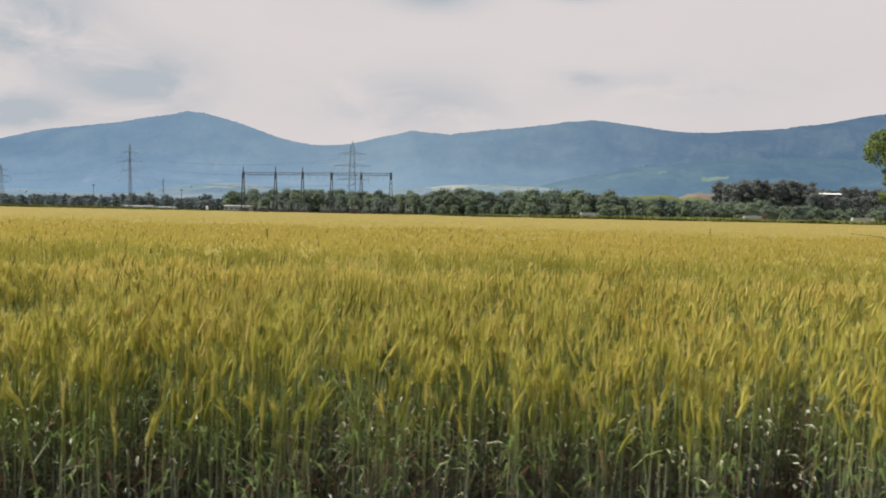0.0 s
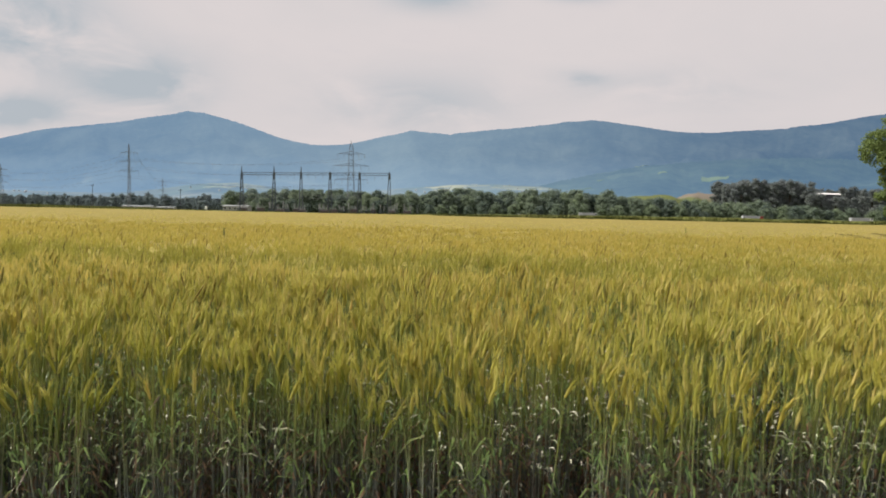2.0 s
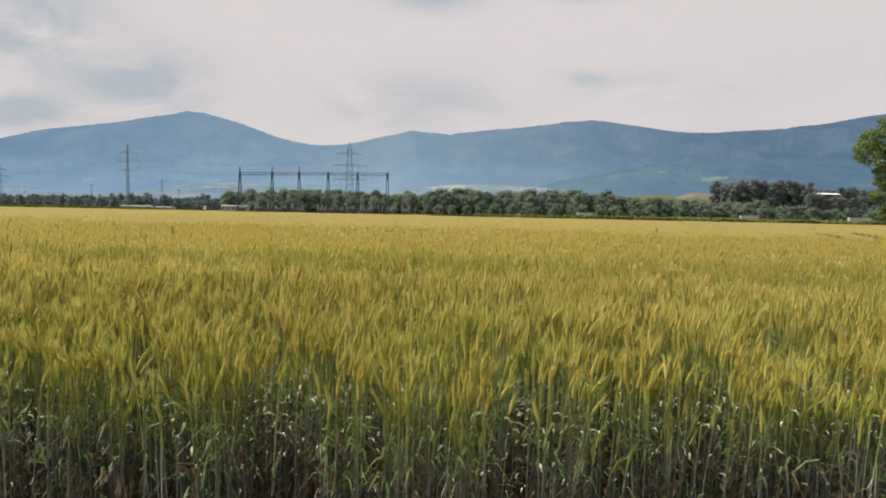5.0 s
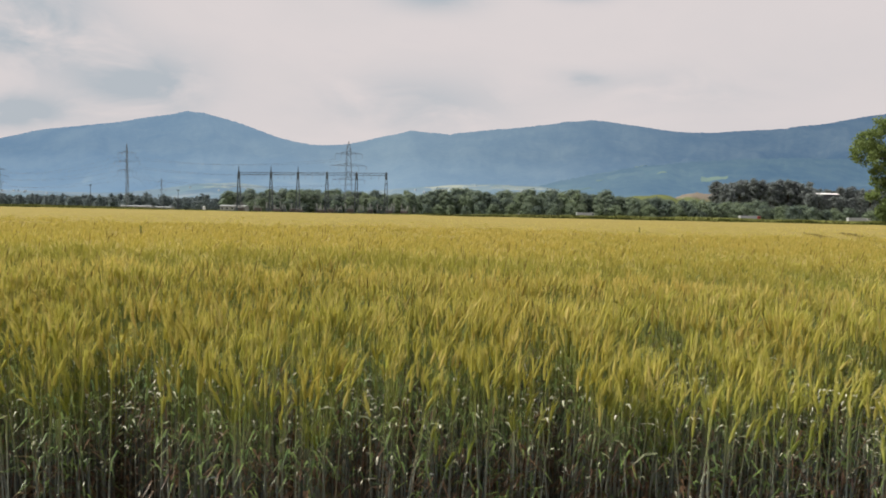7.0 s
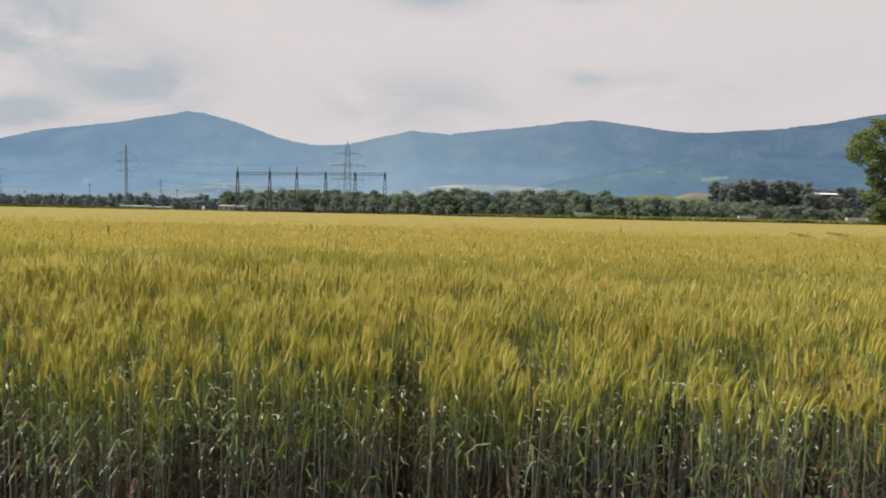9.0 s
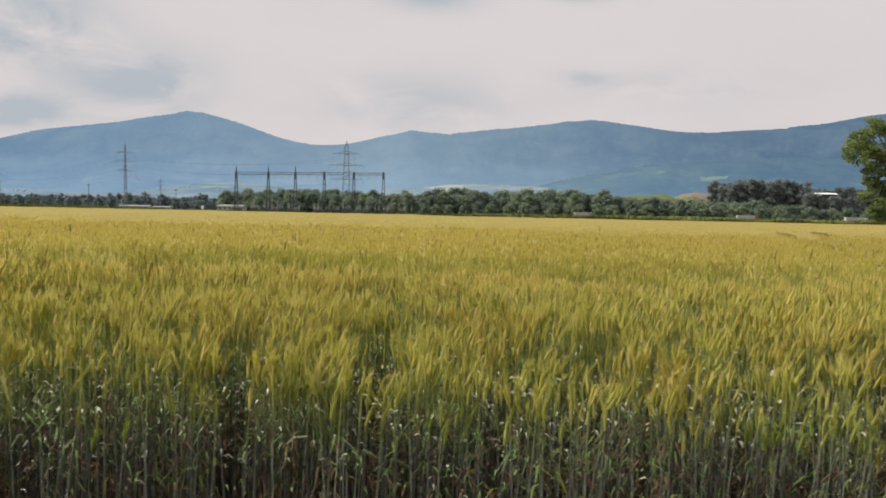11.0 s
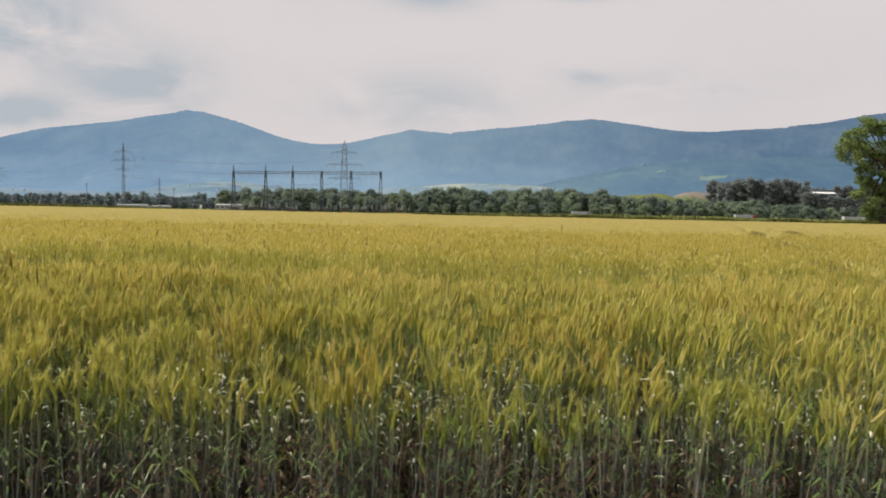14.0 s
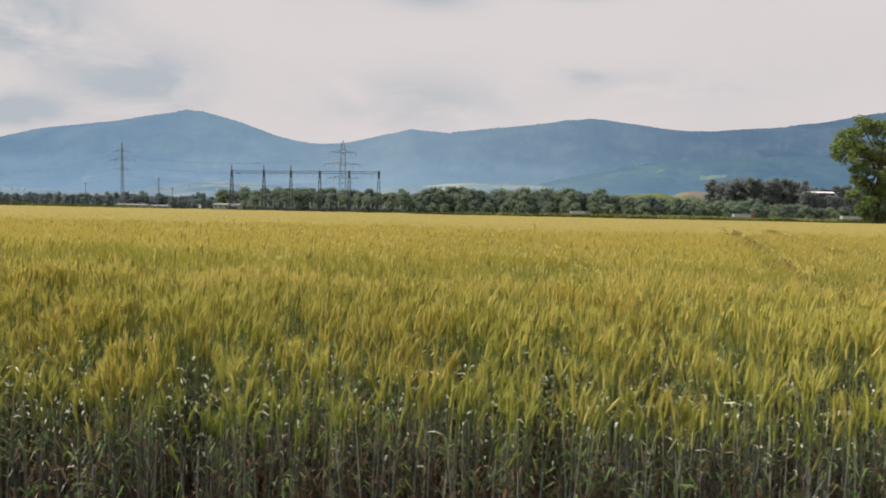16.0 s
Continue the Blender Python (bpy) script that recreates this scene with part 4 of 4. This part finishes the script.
def pylon(x, y, height, arms, w0, w1, label, thick=1.0, turn=0.0):
    t = thing("pylon", pose(x, y, 0, 0, 0, turn), label, "pylon", "pylons of the valley")
    part("mast", lattice(bmesh.new(), (0, 0, -0.2), (0, 0, height * 0.90), w0, w1, 11, 0.17 * thick, 0.07 * thick), MAT_PYLON, t)
    part("earth_wire_peak", lattice(bmesh.new(), (0, 0, height * 0.90), (0, 0, height), w1, 0.2, 3, 0.14 * thick, 0.07 * thick), MAT_PYLON, t)
    for z, half in arms:
        bm = bmesh.new()
        for side in (-1, 1):
            tip = Vector((side * half, 0, z))
            for dy in (-w1 / 2, w1 / 2):
                bar(bm, (0, dy, z), tip, 0.16 * thick, 0.10 * thick)
                bar(bm, (0, dy, z + 1.7), tip, 0.13 * thick, 0.08 * thick)
            for f in (0.25, 0.5, 0.75):
                bar(bm, (side * half * f, 0, z), (side * half * f, 0, z + 1.7 * (1 - f)), 0.08 * thick)
        part("crossarm", bm, MAT_PYLON, t)
        for side in (-1, 1):
            for f in (0.55, 1.0):
                bm = bmesh.new()
                for k in range(5):
                    bar(bm, (side * half * f, 0, z - 0.6 * k), (side * half * f, 0, z - 0.6 * k - 0.45), 0.16 * thick, 0.12 * thick, 6)
                part("insulator", bm, MAT_PORCELAIN, t)
    return t


pylon(-257.0, 520, 53, ((45.5, 7.2), (38.5, 10.2), (30.8, 7.8)), 2.2, 0.9, "tall grey lattice pylon with three crossarms", 0.8)
pylon(-63.0, 435, 49, ((40.5, 9.2), (32.5, 12.2), (23.0, 11.2)), 5.6, 2.6, "tall grey lattice pylon with three wide crossarms", 0.8)
pylon(-398.0, 900, 43, ((38, 6.0), (32, 8.0), (26, 6.5)), 2.6, 1.0, "distant grey lattice pylon among the trees", 0.6)
pylon(-488.0, 700, 46, ((40, 8.0), (33, 10.5), (26, 8.5)), 5.0, 1.4, "distant grey lattice pylon in the valley", 0.9)


def cable(points, sag, radius=0.05):
    cu = bpy.data.curves.new("cable", "CURVE")
    cu.dimensions, cu.bevel_depth, cu.bevel_resolution = "3D", radius, 0
    for a, b in points:
        a, b = Vector(a), Vector(b)
        sp = cu.splines.new("POLY")
        sp.points.add(16)
        for k in range(17):
            f = k / 16
            p = a.lerp(b, f)
            sp.points[k].co = (p.x, p.y, p.z - sag * 4 * f * (1 - f), 1)
    cu.materials.append(MAT_CABLE)
    return cu


def line_between(name, a, b, za, zb, half, sag, label):
    """Six wires from one pylon to the next."""
    pairs = [((a[0] + s * half, a[1], za[k]), (b[0] + s * half, b[1], zb[k])) for k in range(3) for s in (-1, 1)]
    tagged(new(name, cable(pairs, sag, 0.045)), label, "power line")


line_between("power_line", (-257, 520), (-488, 700), (42, 35, 27), (37, 30, 23), 8, 6, "thin sagging power cables between grey pylons")
line_between("power_line", (-257, 520), (-398, 900), (42, 35, 27), (36, 29, 22), 8, 9, "thin sagging power cables between grey pylons")
line_between("power_line", (-63, 435), (-257, 520), (37, 29, 20), (42, 35, 27), 8, 5, "thin sagging power cables between grey pylons")


def gantry():
    t = thing("substation_gantry", pose(0, 0, 0), "grey steel gantry of a substation with six lattice posts", "gantry")
    xs = (-113.0, -94.0, -78.2, -61.6, -45.0, -28.6)
    tops = (25.4, 25.4, 25.4, 22.8, 22.8, 22.8)
    ys = [357 - 3.2 * k for k in range(6)]
    for k, (x, y, h) in enumerate(zip(xs, ys, tops)):
        bm = bmesh.new()
        beam_z = 22.4
        for side in (-1, 1):
            bar(bm, (x + side * 1.15, y, -0.2), (x + side * 0.38, y, beam_z), 0.20, 0.15)
            bar(bm, (x + side * 1.15, y + 1.2, -0.2), (x + side * 0.38, y + 0.8, beam_z), 0.20, 0.15)
        for i in range(9):
            f0, f1 = i / 9, (i + 1) / 9
            w0, w1 = 1.15 - 0.73 * f0, 1.15 - 0.73 * f1
            bar(bm, (x - w0, y, beam_z * f0), (x + w1, y, beam_z * f1), 0.08)
            bar(bm, (x + w0, y, beam_z * f0), (x - w1, y, beam_z * f1), 0.08)
        box(bm, x - 0.34, x + 0.34, y + 0.0, y + 0.8, beam_z - 3.5, beam_z)
        bar(bm, (x, y + 0.4, beam_z - 0.1), (x, y + 0.4, h + 0.1), 0.42, 0.22)
        part("post", bm, MAT_STEEL, t)
    for k in range(5):
        a, b = Vector((xs[k], ys[k] + 0.4, 22.2)), Vector((xs[k + 1], ys[k + 1] + 0.4, 22.2))
        bm = bmesh.new()
        for dz in (0, -1.2):
            for dy in (-0.45, 0.45):
                bar(bm, a + Vector((0, dy, dz)), b + Vector((0, dy, dz)), 0.13)
        for i in range(10):
            p, q = a.lerp(b, i / 10), a.lerp(b, (i + 1) / 10)
            top, low = Vector((0, 0, 0)), Vector((0, 0, -1.2))
            bar(bm, p + (top if i % 2 else low), q + (low if i % 2 else top), 0.09)
        part("beam", bm, MAT_STEEL, t)
        for f in (0.25, 0.5, 0.75):
            p = a.lerp(b, f)
            bm = bmesh.new()
            for i in range(5):
                bar(bm, p + Vector((0, 0, -1.2 - 0.5 * i)), p + Vector((0, 0, -1.6 - 0.5 * i)), 0.09, 0.07, 6)
            part("insulator", bm, MAT_PORCELAIN, t)
    return t


gantry()


bus = [((x0, y0 - 1.0, z), (x1, y1 - 1.0, z)) for z in (8.6, 10.2) for x0, y0, x1, y1 in ((-113.0, 357.0, -94.0, 353.8), (-94.0, 353.8, -78.2, 350.6), (-78.2, 350.6, -61.6, 347.4), (-61.6, 347.4, -45.0, 344.2))]
tagged(new("busbar_cable", cable(bus, 0.5, 0.06)), "thin busbar cables slung between the gantry posts", "cable")


def breaker(x, y, h):
    t = thing("switchgear", pose(x, y, 0), "substation switchgear post with pale insulator on a steel frame", "switchgear", "switchgear of the substation")
    part("frame", lattice(bmesh.new(), (0, 0, -0.1), (0, 0, h * 0.45), 1.0, 0.8, 3, 0.10, 0.05), MAT_STEEL, t)
    bm = bmesh.new()
    for k in range(6):
        z = h * 0.45 + k * h * 0.08
        bar(bm, (0, 0, z), (0, 0, z + h * 0.06), 0.34, 0.26, 8)
    part("insulator", bm, MAT_PORCELAIN, t)
    part("head", box(bmesh.new(), -0.5, 0.5, -0.35, 0.35, h * 0.92, h, 0.08), MAT_STEEL_PALE, t)
    return t


def cabinet(x, y, w, h):
    t = thing("transformer", pose(x, y, 0), "brownish transformer housing with cooling fins in the substation", "transformer", "transformers of the substation")
    part("tank", box(bmesh.new(), -w / 2, w / 2, -1.2, 1.2, -0.05, h, 0.1), MAT_RUST, t)
    for k in range(6):
        fx = -w / 2 + w * (k + 0.5) / 6
        part("cooling_fin", box(bmesh.new(), fx - 0.12, fx + 0.12, -1.75, -1.2, 0.3, h * 0.85), MAT_RUST, t)
    for sx in (-0.28, 0.0, 0.28):
        part("bushing", bar(bmesh.new(), (sx * w, 0, h), (sx * w, 0, h + 1.4), 0.22, 0.10, 8), MAT_PORCELAIN, t)
    return t


r = random.Random(9)
for k in range(44):
    breaker(-118 + 104 * (k + r.uniform(0, 0.8)) / 44, 362 + r.uniform(-8, 26), r.uniform(3.6, 6.6))
for k in range(11):
    cabinet(-112 + 96 * (k + r.uniform(0, 0.7)) / 11, 350 + r.uniform(-4, 10), r.uniform(2.5, 5.0), r.uniform(1.6, 2.8))


# ---- buildings ----
def building(x, y, w, d, h, roof, wall_mat, roof_mat, label, turn=0.0, windows=4, category="building"):
    t = thing("building", pose(x, y, 0, 0, 0, turn), label, category)
    part("wall", box(bmesh.new(), -w / 2, w / 2, -d / 2, d / 2, -0.1, h), wall_mat, t)
    bm = bmesh.new()
    e = 0.5
    vs = [bm.verts.new(p) for p in ((-w / 2 - e, -d / 2 - e, h), (w / 2 + e, -d / 2 - e, h), (w / 2 + e, d / 2 + e, h), (-w / 2 - e, d / 2 + e, h),
                                    (-w / 2 - e, 0, h + roof), (w / 2 + e, 0, h + roof))]
    for f in ((0, 1, 5, 4), (2, 3, 4, 5), (1, 2, 5), (3, 0, 4), (3, 2, 1, 0)):
        bm.faces.new([vs[i] for i in f])
    part("roof", bm, roof_mat, t)
    for k in range(windows):
        cx = -w / 2 + w * (k + 0.5) / windows
        win = part("window", box(bmesh.new(), cx - 0.8, cx + 0.8, -d / 2 - 0.06, -d / 2 + 0.02, h * 0.40, h * 0.78), MAT_WHITE, t)
        part("pane", box(bmesh.new(), cx - 0.68, cx + 0.68, -d / 2 - 0.08, -d / 2 - 0.05, h * 0.43, h * 0.75), MAT_GLASS, win)
    return t


building(-124.5, 385, 15, 8, 3.2, 0.7, MAT_PLASTER, MAT_ROOF, "low white control building beside the substation", windows=5)
building(-268, 560, 26, 8, 2.4, 0.7, MAT_PLASTER, MAT_ROOF, "long pale farm shed with a sheet roof", windows=5)
building(-250.5, 575, 15, 8, 1.9, 0.7, MAT_PLASTER, MAT_ROOF, "long pale farm shed with a sheet roof", windows=4)
building(347.5, 575, 20, 8, 24.6, 1.5, MAT_SHADED_WALL, MAT_WHITE, "tall works hall with a shade-darkened wall and bright white roof", windows=0)
tank = thing("storage_tank", pose(-204.5, 548, 0), "small white upright storage tank", "tank")
part("shell", bar(bmesh.new(), (0, 0, -0.1), (0, 0, 3.0), 1.1, 1.1, 16), MAT_WHITE, tank)
part("cap", bar(bmesh.new(), (0, 0, 3.0), (0, 0, 3.5), 1.1, 0.3, 16), MAT_WHITE, tank)
mound = tagged(new("earth_mound", sheet("earth_mound", 232, 316, 640, 720, 34, 20,
                                        lambda x, y: 27.5 * max(0.0, 1 - abs((x - 278) / 38) ** 4) * max(0.0, 1 - ((y - 680) / 42) ** 2) ** 0.8
                                        + 1.8 * noise.noise(Vector((x * 0.09, y * 0.09, 0))) + 1.2 * noise.noise(Vector((x * 0.3, y * 0.3, 4))), MAT_EARTH)),
               "bare brown earth mound behind the trees", "mound")


tagged(new("grassy_rise", sheet("grassy_rise", 176, 262, 640, 725, 30, 18,
                                lambda x, y: (20.5 + 0.085 * (x - 176)) * max(0.0, 1 - abs((x - 219) / 43) ** 5) * max(0.0, 1 - ((y - 682) / 42) ** 2) ** 0.8
                                + 1.5 * noise.noise(Vector((x * 0.07, y * 0.07, 9))), MAT_RISE)),
       "light green grassy rise beside the earth mound", "hillock")


def utility_pole(x, y, h):
    t = thing("utility_pole", pose(x, y, 0), "thin dark wooden utility pole with a short crossarm", "pole", "utility poles")
    part("shaft", bar(bmesh.new(), (0, 0, -0.2), (0, 0, h), 0.24, 0.16, 8), MAT_STEEL, t)
    part("crossarm", box(bmesh.new(), -1.3, 1.3, -0.1, 0.1, h - 1.2, h - 0.9), MAT_STEEL, t)
    for sx in (-1.1, 0.0, 1.1):
        part("insulator", bar(bmesh.new(), (sx, 0, h - 0.9), (sx, 0, h - 0.45), 0.12, 0.07, 6), MAT_PORCELAIN, t)


for px, py, ph in ((-276, 500, 19.0), (-186, 450, 15.0), (-205, 470, 12.0)):
    utility_pole(px, py, ph)

silo = thing("silo_tower", pose(271, 588, 0), "slim grey silo tower before the tall wood", "silo")
part("shaft", bar(bmesh.new(), (0, 0, -0.1), (0, 0, 27.0), 1.2, 1.1, 16), MAT_STEEL, silo)
part("cap", bar(bmesh.new(), (0, 0, 27.0), (0, 0, 28.4), 1.5, 1.0, 16), MAT_STEEL_PALE, silo)


# the far village at the foot of the mountains
def house_meshes():
    wall, roof = box(bmesh.new(), -5, 5, -4, 4, -2, 5), bmesh.new()
    vs = [roof.verts.new(p) for p in ((-5.4, -4.5, 5), (5.4, -4.5, 5), (5.4, 4.5, 5), (-5.4, 4.5, 5), (-5.4, 0, 9), (5.4, 0, 9))]
    for f in ((0, 1, 5, 4), (2, 3, 4, 5), (1, 2, 5), (3, 0, 4), (3, 2, 1, 0)):
        roof.faces.new([vs[i] for i in f])
    out = []
    for nm, bm, mt in (("wall", wall, MAT_WALL_FAR), ("roof", roof, MAT_TILE_FAR)):
        me = bpy.data.meshes.new(nm)
        bm.to_mesh(me)
        bm.free()
        me.materials.append(mt)
        out.append(me)
    return out


wall_me, roof_me = house_meshes()
r = random.Random(17)
for u0, u1, count in ((-0.70, -0.62, 7), (-0.06, 0.14, 14), (-0.40, -0.30, 3)):
    for k in range(count):
        u, d = r.uniform(u0, u1), r.uniform(1500, 1820)
        h = thing("house", pose(u * d, d, vale_height(u, d), 0, 0, r.uniform(-60, -20)), "small pale house of a far village", "house", "houses of the far village")
        h.scale = (0.5, 0.5, 0.45)
        child("wall", wall_me, h)
        child("roof", roof_me, h)


# ---- vehicles on the road ----
def wheels(t, xs, r, w):
    for x in xs:
        for side in (-1, 1):
            tyre = part("wheel", bar(bmesh.new(), (x, side * w - 0.14, r), (x, side * w + 0.14, r), r, r, 14), MAT_TYRE, t)
            part("rim", bar(bmesh.new(), (x, side * w - 0.16, r), (x, side * w + 0.16, r), r * 0.55, r * 0.55, 10), MAT_STEEL_PALE, tyre)


def truck(x, y, load, cab, length, label):
    t = thing("truck", pose(x, y, 0.224), label, "truck", "vehicles on the road")
    part("load_box", box(bmesh.new(), -length / 2, length / 2 - 2.3, -1.25, 1.25, 1.05, 3.25, 0.05), load, t)
    part("cab", box(bmesh.new(), length / 2 - 2.1, length / 2, -1.2, 1.2, 0.55, 2.9, 0.18), cab, t)
    part("windscreen", box(bmesh.new(), length / 2 - 0.05, length / 2 + 0.02, -1.05, 1.05, 1.75, 2.75), MAT_GLASS, t)
    part("side_window", box(bmesh.new(), length / 2 - 1.35, length / 2 - 0.35, -1.23, -1.19, 1.8, 2.6), MAT_GLASS, t)
    part("chassis", box(bmesh.new(), -length / 2 + 0.2, length / 2 - 0.3, -0.9, 0.9, 0.6, 1.02), MAT_TYRE, t)
    wheels(t, (-length / 2 + 1.4, -length / 2 + 2.6, length / 2 - 1.2), 0.5, 1.08)
    return t


def car(x, y, paint, label):
    t = thing("car", pose(x, y, 0.224), label, "car", "vehicles on the road")
    part("body", box(bmesh.new(), -2.15, 2.15, -0.88, 0.88, 0.28, 0.92, 0.14), paint, t)
    bm = box(bmesh.new(), -1.75, 1.05, -0.78, 0.78, 0.90, 1.48)
    for v in bm.verts:
        if v.co.z > 1.2:
            v.co.x *= 0.72
            v.co.y *= 0.88
    part("cabin", bm, paint, t)
    part("side_window", box(bmesh.new(), -1.25, 0.70, -0.80, -0.74, 0.98, 1.36), MAT_GLASS, t)
    wheels(t, (-1.35, 1.35), 0.32, 0.78)
    return t


FAR_LANE, NEAR_LANE = 400.6, 396.4
truck(92, FAR_LANE, MAT_SILVER, MAT_SILVER, 11.0, "white box truck driving on the valley road")
truck(196, FAR_LANE, MAT_SILVER, MAT_RED, 13.0, "white box truck with a red cab on the road")
truck(262, NEAR_LANE, MAT_SILVER, MAT_WHITE, 13.5, "white box truck driving on the valley road")
for cx, cy, paint, text in ((50, FAR_LANE, MAT_WHITE, "small white car on the valley road"), (121, NEAR_LANE, MAT_GREY, "small grey car on the valley road"),
                            (233, FAR_LANE, MAT_WHITE, "small white car on the valley road"), (171, FAR_LANE, MAT_RED, "small red car on the valley road"),
                            (-268, NEAR_LANE, MAT_WHITE, "small white car on the valley road"), (-232, FAR_LANE, MAT_GREY, "small grey car on the valley road")):
    car(cx, cy, paint, text)


# ---- a tall weed above the crop ----
def weed(x, y, h, label):
    t = thing("weed", pose(x, y, 0), label, "weed", "weeds in the crop")
    part("stem", bar(bar(bmesh.new(), (0, 0, 0), (0.02, 0, h * 0.6), 0.010, 0.008, 5), (0.02, 0, h * 0.6), (0.0, 0, h), 0.008, 0.005, 5), MAT_LEAF, t)
    bm = bmesh.new()
    rr = random.Random(int(x * 10))
    for k in range(26):
        z = h * rr.uniform(0.86, 1.0)
        a = rr.uniform(0, 6.28)
        bar(bm, (0, 0, z), (math.cos(a) * 0.03, math.sin(a) * 0.03, z + 0.05), 0.006, 0.003, 4)
    part("flower_head", bm, MAT_STALK, t)
    return t


weed(-3.42, 12.6, 1.20, "dark tall weed standing above the barley")
weed(10.05, 24.0, 1.18, "dark tall weed standing above the barley")
